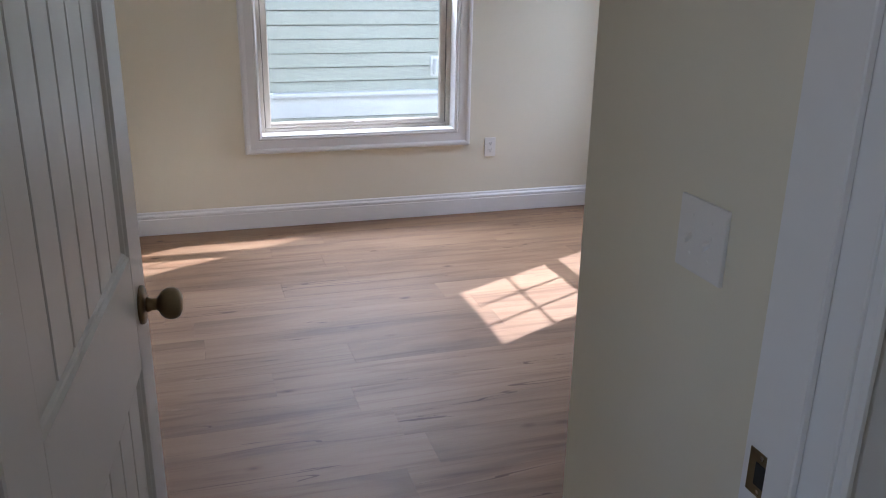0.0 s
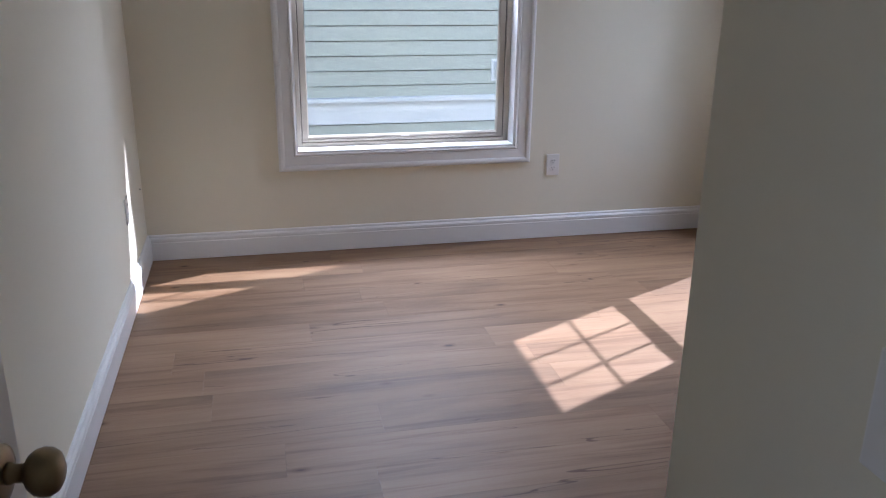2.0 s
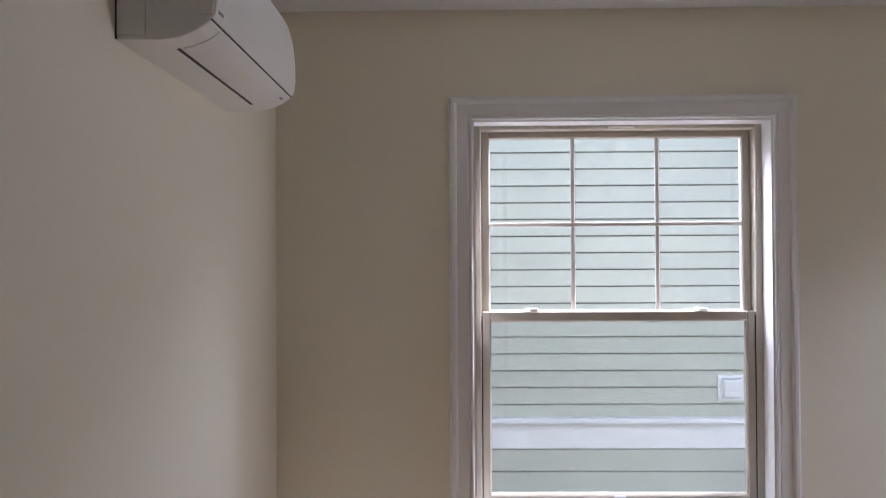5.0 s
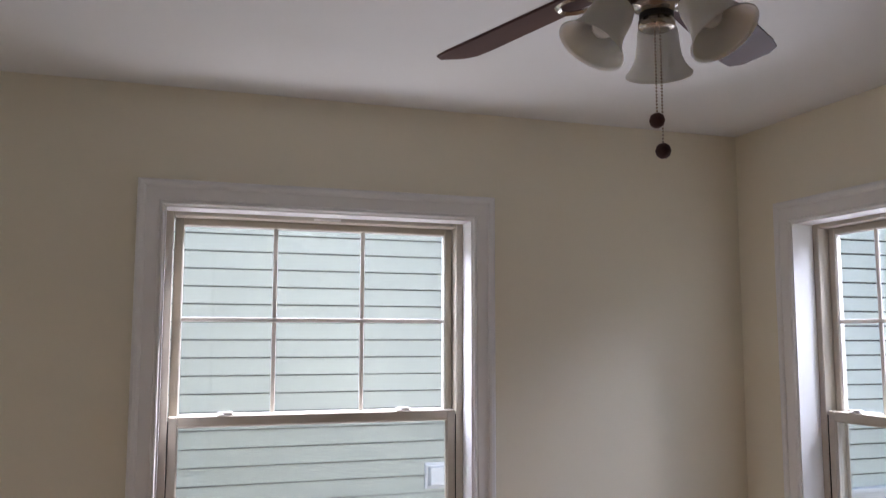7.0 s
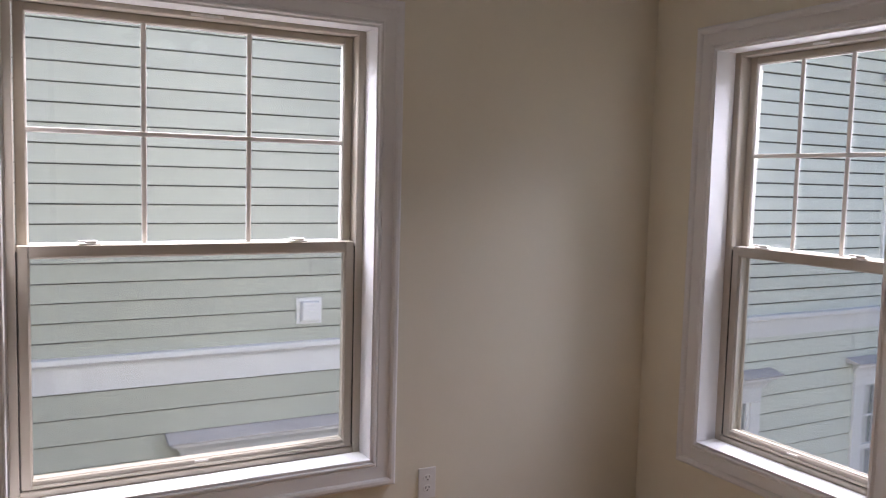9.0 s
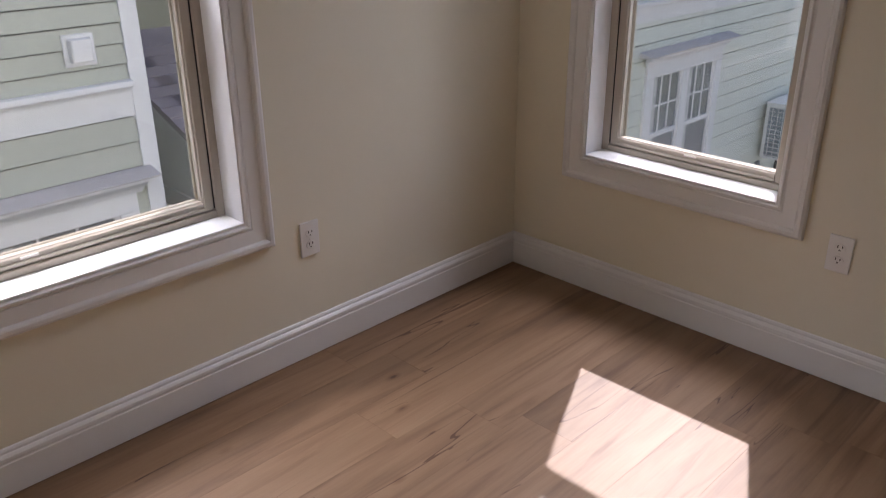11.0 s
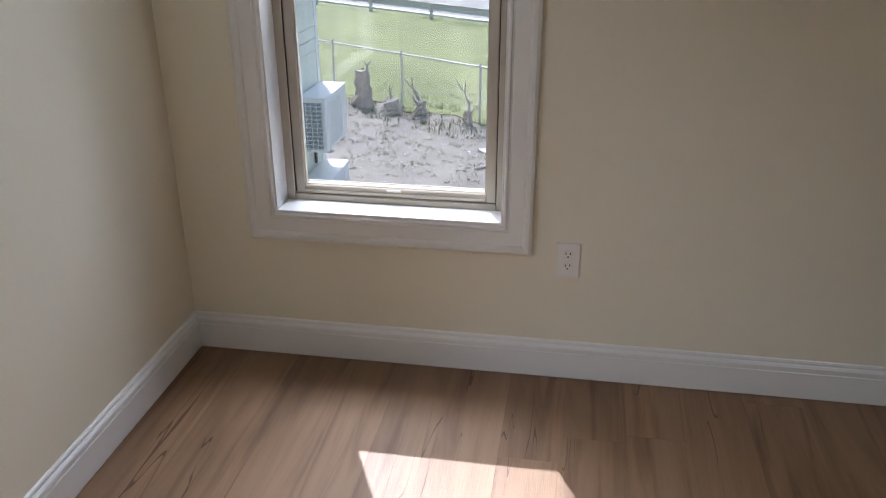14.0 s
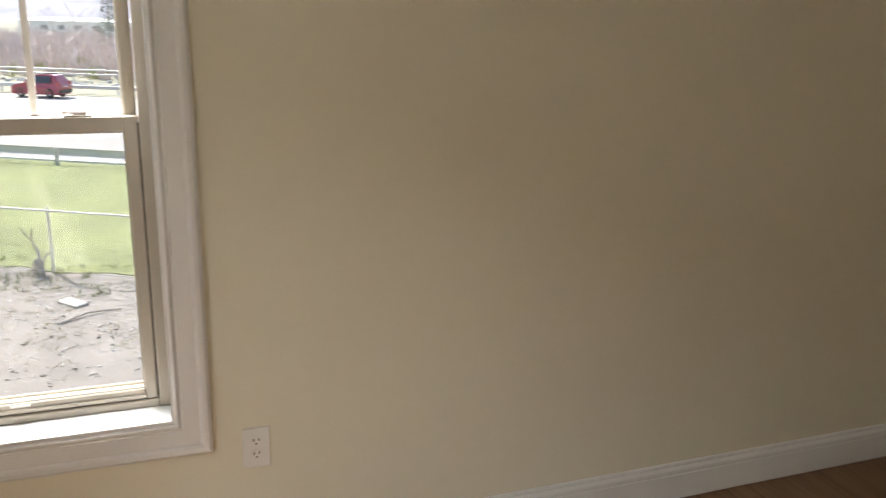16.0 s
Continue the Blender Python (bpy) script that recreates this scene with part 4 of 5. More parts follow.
board = boxpart("board", (-0.24, 0.24, -0.12, 0.12, 0.0, 0.05), CHIP, None, 0.012)
board.matrix_basis = pose(15.08, 0.26, GZ - 0.002, 0, 0, 40)
tagged(board, "broken pale board lying on the dirt", "board")
bm = bmesh.new()
rod(bm, (0, 0, 0.02), (0.5, 0.1, 0.05), 0.03, 0.018, 8)
rod(bm, (0.5, 0.1, 0.05), (0.95, 0.05, 0.02), 0.018, 0.008, 8)
branch = part("branch", bm, BARK)
branch.matrix_basis = pose(14.12, 0.42, GZ - 0.003, 0, 0, -62)
tagged(branch, "fallen dark branch lying on the dirt", "branch")

# ---- chain-link fence ----
def chain_fence():
    f = thing("chain_link_fence", "galvanised chain-link fence with a top rail", "fence")
    n, sp, h = 15.95, 2.10, 1.17
    k = 14
    first = 8.75
    us = [first + sp * (i - 6) for i in range(k)]
    for u in us:
        bm = bmesh.new()
        rod(bm, road_pt(u, n, -0.1), road_pt(u, n, h + 0.03), 0.026, sides=10)
        lathe(bm, [(0.03, 0.0), (0.03, 0.02), (0.02, 0.04), (0, 0.045)], Matrix.Translation(road_pt(u, n, h + 0.03)), 10)
        part("post", bm, GALV, f)
    bm = bmesh.new()
    rod(bm, road_pt(us[0], n, h), road_pt(us[-1], n, h), 0.02, sides=8)
    part("top_rail", bm, GALV, f)
    bm = bmesh.new()
    rod(bm, road_pt(us[0], n, 0.04), road_pt(us[-1], n, 0.04), 0.006, sides=5)
    part("bottom_wire", bm, GALV, f)
    verts, faces = [], []
    for s in (-1, 1):
        u = us[0]
        while u < us[-1]:
            a, b = road_pt(u, n + 0.006 * s, 0.05 if s > 0 else h), road_pt(u + h, n + 0.006 * s, h if s > 0 else 0.05)
            w = Vector((0, 0, 0.0013))
            i = len(verts)
            verts += [a - w, b - w, b + w, a + w]
            faces.append((i, i + 1, i + 2, i + 3))
            u += 0.075
    me = bpy.data.meshes.new("wire_mesh")
    me.from_pydata([tuple(x) for x in verts], [], faces)
    me.materials.append(GALV)
    w = new("wire_mesh", me)
    w.parent = f
    tagged(w, kind="stuff")
    return f


chain_fence()

# ---- stumps ----
def limb(bm, p, d, length, r, rng, depth, bend=0.25, taper=0.62, split=3, steps=4, sides=7, minr=0.004):
    """A wandering tapered limb that splits."""
    p, d = Vector(p), Vector(d).normalized()
    rings = []
    for i in range(steps + 1):
        t = i / steps
        rr = r * (1 - t * (1 - taper)) * rng.uniform(0.9, 1.1)
        q = d.to_track_quat("Z", "Y").to_matrix()
        rings.append([bm.verts.new(p + q @ Vector((rr * math.cos(6.2832 * k / sides), rr * math.sin(6.2832 * k / sides), 0))) for k in range(sides)])
        if i < steps:
            p = p + d * (length / steps)
            d = (d + Vector((rng.gauss(0, bend), rng.gauss(0, bend), rng.gauss(0.04, bend * 0.6)))).normalized()
    for a, b in zip(rings, rings[1:]):
        for k in range(sides):
            bm.faces.new((a[k], a[(k + 1) % sides], b[(k + 1) % sides], b[k]))
    bm.faces.new(rings[-1])
    if depth > 0 and r * taper > minr:
        for _ in range(split):
            nd = (d + Vector((rng.gauss(0, 0.75), rng.gauss(0, 0.75), rng.gauss(0.25, 0.4)))).normalized()
            limb(bm, p, nd, length * rng.uniform(0.55, 0.85), r * taper * rng.uniform(0.55, 0.85), rng, depth - 1, bend, taper, split, max(2, steps - 1), max(3, sides - 1), minr)


def stump(x, y, radius, height, limbs, seed, label):
    rng = random.Random(seed)
    s = thing("tree_stump", label, "tree stump", pose(x, y, GZ - 0.03), "stumps along the fence")
    bm = bmesh.new()
    rings = []
    n = 14
    for i in range(7):
        t = i / 6
        r = radius * (1.45 - 0.75 * t ** 0.5)
        rings.append([bm.verts.new((r * rng.uniform(0.62, 1.2) * math.cos(6.2832 * k / n) - 0.12 * height * t, r * rng.uniform(0.62, 1.2) * math.sin(6.2832 * k / n), height * t + (rng.uniform(-0.06, 0.08) if i == 6 else 0))) for k in range(n)])
    for a, b in zip(rings, rings[1:]):
        for k in range(n):
            bm.faces.new((a[k], a[(k + 1) % n], b[(k + 1) % n], b[k]))
    bm.faces.new(rings[-1])
    part("trunk", bm, BARK, s)
    for h, length, r in limbs:
        bm = bmesh.new()
        limb(bm, (-0.1 * h, 0, h), (rng.gauss(0, 0.3), rng.gauss(0, 0.5), 1), length, r, rng, 1, 0.22, 0.5, 2, 5, 7)
        part("limb", bm, BARK, s)
    return s


stump(18.20, 3.42, 0.20, 0.78, ((0.55, 0.30, 0.05),), 11, "thick weathered tree stump with a torn top")
stump(17.62, 2.66, 0.23, 0.30, ((0.20, 0.25, 0.03),), 12, "low dark tree stump")
stump(17.50, 2.00, 0.14, 0.30, ((0.2, 0.46, 0.05), (0.2, 0.26, 0.045)), 13, "small stump with two bare shoots")
stump(16.86, 0.92, 0.11, 0.28, ((0.2, 0.50, 0.04), (0.15, 0.30, 0.03)), 14, "thin stump with a bare upright shoot")

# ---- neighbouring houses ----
# dark colour that paints the shade under each lap, seen through the gaps
LAP_SHADE = mat("lap_shade_backing", (0.10, 0.105, 0.10), 0.9)
def lap_board_mesh(name, length, expo, material, gap):
    """One lap: thick butt below, thin head above, then a gap for the painted shade line; x along the wall, faces -y."""
    bm = bmesh.new()
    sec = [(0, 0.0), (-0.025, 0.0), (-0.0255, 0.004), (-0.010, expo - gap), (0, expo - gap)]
    sweep(bm, sec, [((0, 0, 0), (0, 1, 0), (0, 0, 1)), ((length, 0, 0), (0, 1, 0), (0, 0, 1))])
    finish(bm)
    me = bpy.data.meshes.new(name)
    bm.to_mesh(me)
    bm.free()
    me.materials.append(material)
    return me


def clad(parent, x0, x1, y, z0, z1, expo, material, gaps=()):
    """Courses of lap boards on a wall facing -y; gaps are (xa, xb, za, zb) left free for windows."""
    z = z0
    cache = {}
    while z < z1 - 0.02:
        spans = [(x0, x1)]
        for xa, xb, za, zb in gaps:
            if za < z + expo * 0.5 < zb:
                spans = [s for a, b in spans for s in ((a, min(b, xa)), (max(a, xb), b)) if s[1] - s[0] > 0.02]
        for a, b in spans:
            key = round(b - a, 3)
            if key not in cache:
                # wider gap on the paler siding, for a stronger shade line
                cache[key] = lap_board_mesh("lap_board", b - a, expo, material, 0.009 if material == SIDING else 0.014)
            ob = new("lap_board", cache[key])
            ob.parent = parent
            ob.location = (a, y, z)
        z += expo


def house_window(house, xc, z0, z1, lights, y, hood, lw, label="white window under a small moulded hood"):
    """A window of one or two double-hung lights, with casing and a roofed hood. z0, z1: glass zone."""
    mull, cas = 0.12, 0.13
    w = lights * lw + (lights - 1) * mull
    x0, x1 = xc - w / 2, xc + w / 2
    win = thing("window", "", "")
    for key in list(win.keys()):
        del win[key]
    win.parent = house
    win["label"] = label
    boxpart("casing", (x0 - cas, x0, y - 0.030, y + 0.02, z0 - 0.10, z1 + 0.02), EXT_WHITE, win, 0.004)
    boxpart("casing", (x1, x1 + cas, y - 0.030, y + 0.02, z0 - 0.10, z1 + 0.02), EXT_WHITE, win, 0.004)
    boxpart("header", (x0 - cas, x1 + cas, y - 0.032, y + 0.02, z1 + 0.0205, z1 + 0.15), EXT_WHITE, win, 0.004)
    boxpart("sill", (x0 - cas - 0.02, x1 + cas + 0.02, y - 0.06, y + 0.02, z0 - 0.15, z0 - 0.1005), EXT_WHITE, win, 0.006)
    if hood:
        bm = bmesh.new()
        prof = [(0.0, 0.0), (0.035, 0.0), (0.045, 0.03), (0.085, 0.07), (0.125, 0.085), (0.125, 0.11), (0.0, 0.11)]
        a, b = x0 - cas - 0.01, x1 + cas + 0.01
        sweep(bm, prof, [((a, y - 0.002, z1 + 0.150), (-0.8, -1, 0), (0, 0, 1)), ((b, y - 0.002, z1 + 0.150), (0.8, -1, 0), (0, 0, 1))])
        part("crown", bm, EXT_WHITE, win)
        bm = bmesh.new()
        sweep(bm, [(0.0, 0.0), (0.15, 0.0), (0.15, 0.012), (0.0, 0.048)], [((a - 0.12, y - 0.003, z1 + 0.2605), (0, -1, 0), (0, 0, 1)), ((b + 0.12, y - 0.003, z1 + 0.2605), (0, -1, 0), (0, 0, 1))])
        part("hood_roof", bm, HOOD_TOP, win, "pale mauve hood roofing")
    for i in range(lights):
        a = x0 + i * (lw + mull)
        b = a + lw
        if i:
            boxpart("mullion", (a - mull, a, y - 0.028, y + 0.02, z0 - 0.10, z1 + 0.02), EXT_WHITE, win, 0.004)
        boxpart("bottom_rail", (a, b, y - 0.020, y + 0.015, z0 - 0.10, z0), EXT_WHITE, win, 0.003)
        zc = (z0 + z1) / 2
        boxpart("meeting_rail", (a, b, y - 0.018, y + 0.015, zc - 0.025, zc + 0.025), EXT_WHITE, win, 0.003)
        boxpart("sash_stile", (a, a + 0.035, y - 0.016, y + 0.015, z0, z1 + 0.02), EXT_WHITE, win)
        boxpart("sash_stile", (b - 0.035, b, y - 0.016, y + 0.015, z0, z1 + 0.02), EXT_WHITE, win)
        boxpart("pane", (a + 0.034, b - 0.034, y + 0.004, y + 0.012, z0, z1 + 0.015), PANE_EXT, win, label="dark reflecting pane")
        boxpart("curtain", (a + 0.05, a + 0.13, y + 0.001, y + 0.0035, z0 + 0.02, z1), CURTAIN, win)
        for k in (1, 2):
            xm = a + 0.035 + (lw - 0.07) * k / 3
            boxpart("muntin", (xm - 0.008, xm + 0.008, y - 0.008, y + 0.004, zc + 0.025, z1 + 0.015), EXT_WHITE, win)
        zm = (zc + z1) / 2 + 0.01
        boxpart("muntin", (a + 0.035, b - 0.035, y - 0.009, y + 0.004, zm - 0.008, zm + 0.008), EXT_WHITE, win)
    return win


def roof_slab(house, x0, x1, y0, y1, ze, zr):
    """Gable roof with its ridge along x."""
    ym = (y0 + y1) / 2
    for ya, yb in ((y0, ym), (y1, ym)):
        bm = bmesh.new()
        sweep(bm, [(0, 0), (1, 0), (1, 1), (0, 1)], [((x0, ya, ze), (0, yb - ya, zr - ze), (0, 0, 0.12)), ((x1, ya, ze), (0, yb - ya, zr - ze), (0, 0, 0.12))])
        part("roof", bm, SHINGLE, house)


def house(name_label, x0, x1, y, y_back, z_eave, belt, windows, upper, lower, siding, corner=0.10):
    """upper, lower: the first course's height and the exposure of the laps above and below the belt."""
    h = thing("house", name_label, "house")
    belt0, belt1 = belt
    # body behind the cladding, dark to draw lap shade in the gaps; gable ends close it
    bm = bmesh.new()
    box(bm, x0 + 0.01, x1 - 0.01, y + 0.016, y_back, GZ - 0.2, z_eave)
    part("wall", bm, LAP_SHADE, h)
    part("end_wall", slab_bm(x1 - 0.009, x1 - 0.002, y + 0.10, y_back, GZ, z_eave), SIDING, h)
    part("end_wall", slab_bm(x0 + 0.002, x0 + 0.009, y + 0.03, y_back, GZ, z_eave), SIDING, h)
    part("foundation", slab_bm(x0, x1, y - 0.01, y_back, GZ - 0.2, GZ + 0.35), STONE, h)
    gaps = []
    for xc, z0, z1, lights, hood, lw in windows:
        w = (lights * lw + (lights - 1) * 0.12) / 2 + 0.13
        gaps.append((xc - w, xc + w, z0 - 0.10, z1 + (0.27 if hood else 0.15)))
        house_window(h, xc, z0, z1, lights, y, hood, lw)
    clad(h, x0 + corner, x1 - corner, y + 0.016, upper[0], z_eave - 0.28, upper[1], siding, gaps)
    first, expo = lower
    k = int((first - GZ - 0.35) / expo)
    clad(h, x0 + corner, x1 - corner, y + 0.016, first - expo * k, belt0 - 0.02, expo, siding, gaps)
    # belt course with a projecting cap
    boxpart("belt_board", (x0 + corner, x1 - corner, y - 0.012, y + 0.016, belt0, belt1 - 0.04), EXT_WHITE, h, 0.003)
    boxpart("belt_cap", (x0 + corner, x1 - corner, y - 0.075, y + 0.016, belt1 - 0.0395, belt1), EXT_WHITE, h, 0.006)
    boxpart("corner_board", (x0, x0 + corner, y - 0.014, y + 0.03, GZ, z_eave), EXT_WHITE, h, 0.003)
    boxpart("corner_board", (x1 - corner, x1, y - 0.014, y + 0.03, GZ, z_eave), EXT_WHITE, h, 0.003)
    boxpart("corner_board", (x1 - 0.008, x1 + 0.014, y - 0.0135, y + 0.10, GZ, z_eave), EXT_WHITE, h, 0.003)
    boxpart("frieze_board", (x0, x1, y - 0.020, y + 0.02, z_eave - 0.28, z_eave), EXT_WHITE, h, 0.003)
    boxpart("soffit", (x0 - 0.3, x1 + 0.3, y - 0.30, y + 0.1, z_eave + 0.001, z_eave + 0.03), EXT_WHITE, h)
    boxpart("fascia", (x0 - 0.3, x1 + 0.3, y - 0.325, y - 0.3005, z_eave - 0.01, z_eave + 0.16), EXT_WHITE, h)
    roof_slab(h, x0 - 0.3, x1 + 0.3, y - 0.32, y_back + 0.3, z_eave + 0.04, z_eave + 2.1)
    return h


def slab_bm(x0, x1, y0, y1, z0, z1):
    bm = bmesh.new()
    box(bm, x0, x1, y0, y1, z0, z1)
    return bm


Y1, Y2 = 3.05, 2.35
near_house = house("sage green lap-sided house with white belt course", -7.0, 3.075, Y1, 9.5, 5.2, (0.083, 0.316), [(2.36, -2.35, -0.56, 1, True, 0.80), (-3.0, 1.0, 2.4, 2, True, 0.50)], (0.289, 0.1249), (0.083, 0.165), SIDING)
far_house = house("pale green lap-sided house with white hooded windows", 5.0, 11.86, Y2, 8.6, 3.06, (0.190, 0.390), [(8.67, -1.585, -0.396, 2, True, 0.585), (5.83, -1.585, -0.396, 2, True, 0.585), (8.61, 0.94, 2.26, 1, True, 0.635)], (0.375, 0.1165), (-0.015, 0.161), SIDING_LIT)

# vent hood on the near house
def wall_vent(x, y, z):
    v = thing("wall_vent", "square white louvred wall vent on the siding", "vent", pose(x, y, z))
    bm = bmesh.new()
    box(bm, -0.095, 0.095, -0.020, 0.0, -0.095, 0.095)
    soften(bm, 0.006)
    part("flange", bm, EXT_WHITE, v)
    bm = bmesh.new()
    q = box(bm, -0.072, 0.072, -0.062, -0.0195, -0.074, 0.074)
    for p in bm.verts:
        if p.co.y < -0.05:
            p.co.x *= 0.86
            p.co.z = p.co.z * 0.88
    soften(bm, 0.006)
    part("hood", bm, EXT_WHITE, v)
    for i in range(3):
        boxpart("louvre", (-0.055, 0.055, -0.0655, -0.0622, -0.048 + i * 0.032, -0.026 + i * 0.032), EXT_WHITE, v, 0.001)
    return v


wall_vent(2.695, Y1 + 0.003, 0.530)

# side porch between the two houses: a shingled slope over slatted white posts
def side_porch():
    p = thing("side_porch", "white side porch with a mauve shingled roof", "porch")
    x0, x1, ya, za, yb, zb = 3.62, 4.70, 2.98, -0.515, 5.0, 0.285
    run = Vector((0, yb - ya, zb - za))
    d, nrm = run.normalized(), Vector((0, -(zb - za), yb - ya)).normalized()
    bm = bmesh.new()
    sweep(bm, [(0, -0.05), (run.length, -0.05), (run.length, -0.002), (0, -0.002)], [((x0 - 0.04, ya, za), d, nrm), ((x1, ya, za), d, nrm)])
    part("roof", bm, SHINGLE, p)
    bm = bmesh.new()
    sweep(bm, [(0, 0.0), (0.165, -0.002), (0.165, 0.002), (0, 0.010)], [((0, 0, 0), d, nrm), ((0.300, 0, 0), d, nrm)])
    finish(bm)
    me = bpy.data.meshes.new("shingle")
    bm.to_mesh(me)
    bm.free()
    me.materials.append(SHINGLE)
    for r in range(14):
        for c in range(4):
            x = x0 - 0.045 + c * 0.303 - (0.14 if r % 2 and c else 0.0)
            if x + 0.30 > x1 + 0.15:
                continue
            ob = new("shingle", me)
            ob.parent = p
            ob.location = Vector((x, ya, za)) + d * (r * 0.145 - 0.01)
    # rake, gable panel and eave return at the end that faces the near house
    bm = bmesh.new()
    sweep(bm, [(0.0, -0.20), (run.length, -0.20), (run.length, -0.052), (0.0, -0.052)], [((x0 - 0.022, ya, za), d, nrm), ((x0, ya, za), d, nrm)])
    part("rake_board", bm, EXT_WHITE, p)
    bm = bmesh.new()
    sweep(bm, [(ya + 0.10, za - 0.30), (yb, za - 0.30), (yb, zb - 0.10), (ya + 0.10, za - 0.08)], [((x0 + 0.001, 0, 0), (0, 1, 0), (0, 0, 1)), ((x0 + 0.05, 0, 0), (0, 1, 0), (0, 0, 1))])
    part("gable_panel", bm, EXT_WHITE, p)
    boxpart("eave_return", (x0 - 0.03, x0 + 0.16, ya - 0.03, ya + 0.11, za - 0.20, za - 0.052), EXT_WHITE, p, 0.004)
    boxpart("fascia", (x0 + 0.161, x1, ya - 0.005, ya + 0.02, za - 0.16, za - 0.03), EXT_WHITE, p)
    boxpart("beam", (x0 - 0.015, x0 + 0.10, ya + 0.10, yb, za - 0.44, za - 0.3005), EXT_WHITE, p, 0.004)
    for k in range(7):
        y = ya + 0.13 + k * 0.26
        boxpart("post", (x0, x0 + 0.09, y, y + 0.13, GZ, za - 0.4405), EXT_WHITE, p, 0.004)
    boxpart("back_wall", (x0 + 0.55, x1, yb - 0.3, yb, GZ, za - 0.1), SIDING, p)
    boxpart("inner_wall", (x0 + 0.50, x0 + 0.55, ya + 0.12, yb, GZ, za - 0.16), SIDING, p)
    return p


side_porch()

# outdoor air-conditioning units on the far house's wall
def condenser(x0, z0, label):
    """Front faces -y; the coil end faces -x."""
    w, d, h = 0.94, 0.36, 0.715
    y1 = Y2 - 0.06
    y0 = y1 - d
    c = thing("outdoor_condenser", label, "air conditioner", pose(x0, y0, z0), "condensers on the wall")
    bm = bmesh.new()
    box(bm, 0, w, 0, d, 0, h - 0.012)
    soften(bm, 0.012)
    part("cabinet", bm, METAL_W, c)
    boxpart("lid", (-0.006, w + 0.006, -0.006, d + 0.006, h - 0.0115, h + 0.008), METAL_W, c, 0.005)
    boxpart("coil", (-0.004, 0.001, 0.045, d - 0.05, 0.035, h - 0.055), FIN, c)
    for i in range(11):
        z = 0.045 + i * 0.0565
        boxpart("coil_bar", (-0.010, -0.0045, 0.040, d - 0.045, z, z + 0.008), METAL_W, c)
    for i in range(4):
        y = 0.050 + i * 0.0715
        boxpart("coil_bar", (-0.011, -0.0046, y, y + 0.007, 0.035, h - 0.055), METAL_W, c)
    boxpart("fan_guard_frame", (0.10, 0.70, -0.006, 0.0, 0.045, h - 0.06), METAL_W, c, 0.004)
    for i in range(15):
        x = 0.13 + i * 0.0386
        boxpart("fan_guard_bar", (x, x + 0.007, -0.012, -0.0065, 0.06, h - 0.075), METAL_W, c)
    for x in (0.14, 0.70):
        boxpart("wall_bracket", (x, x + 0.04, 0.0, d + 0.068, -0.04, -0.0005), GALV, c)
    bm = bmesh.new()
    rod(bm, (0.62, d + 0.02, 0.1), (0.62, d + 0.02, -0.35), 0.022, sides=10)
    part("line_set", bm, GASKET, c)
    boxpart("disconnect_box", (0.02, 0.12, d + 0.02, d + 0.068, -0.26, -0.08), FIN, c, 0.006)
    return c


condenser(10.74, -1.81, "white outdoor condenser unit bracketed to the siding")
condenser(10.72, -2.92, "white outdoor condenser unit mounted lower on the siding")

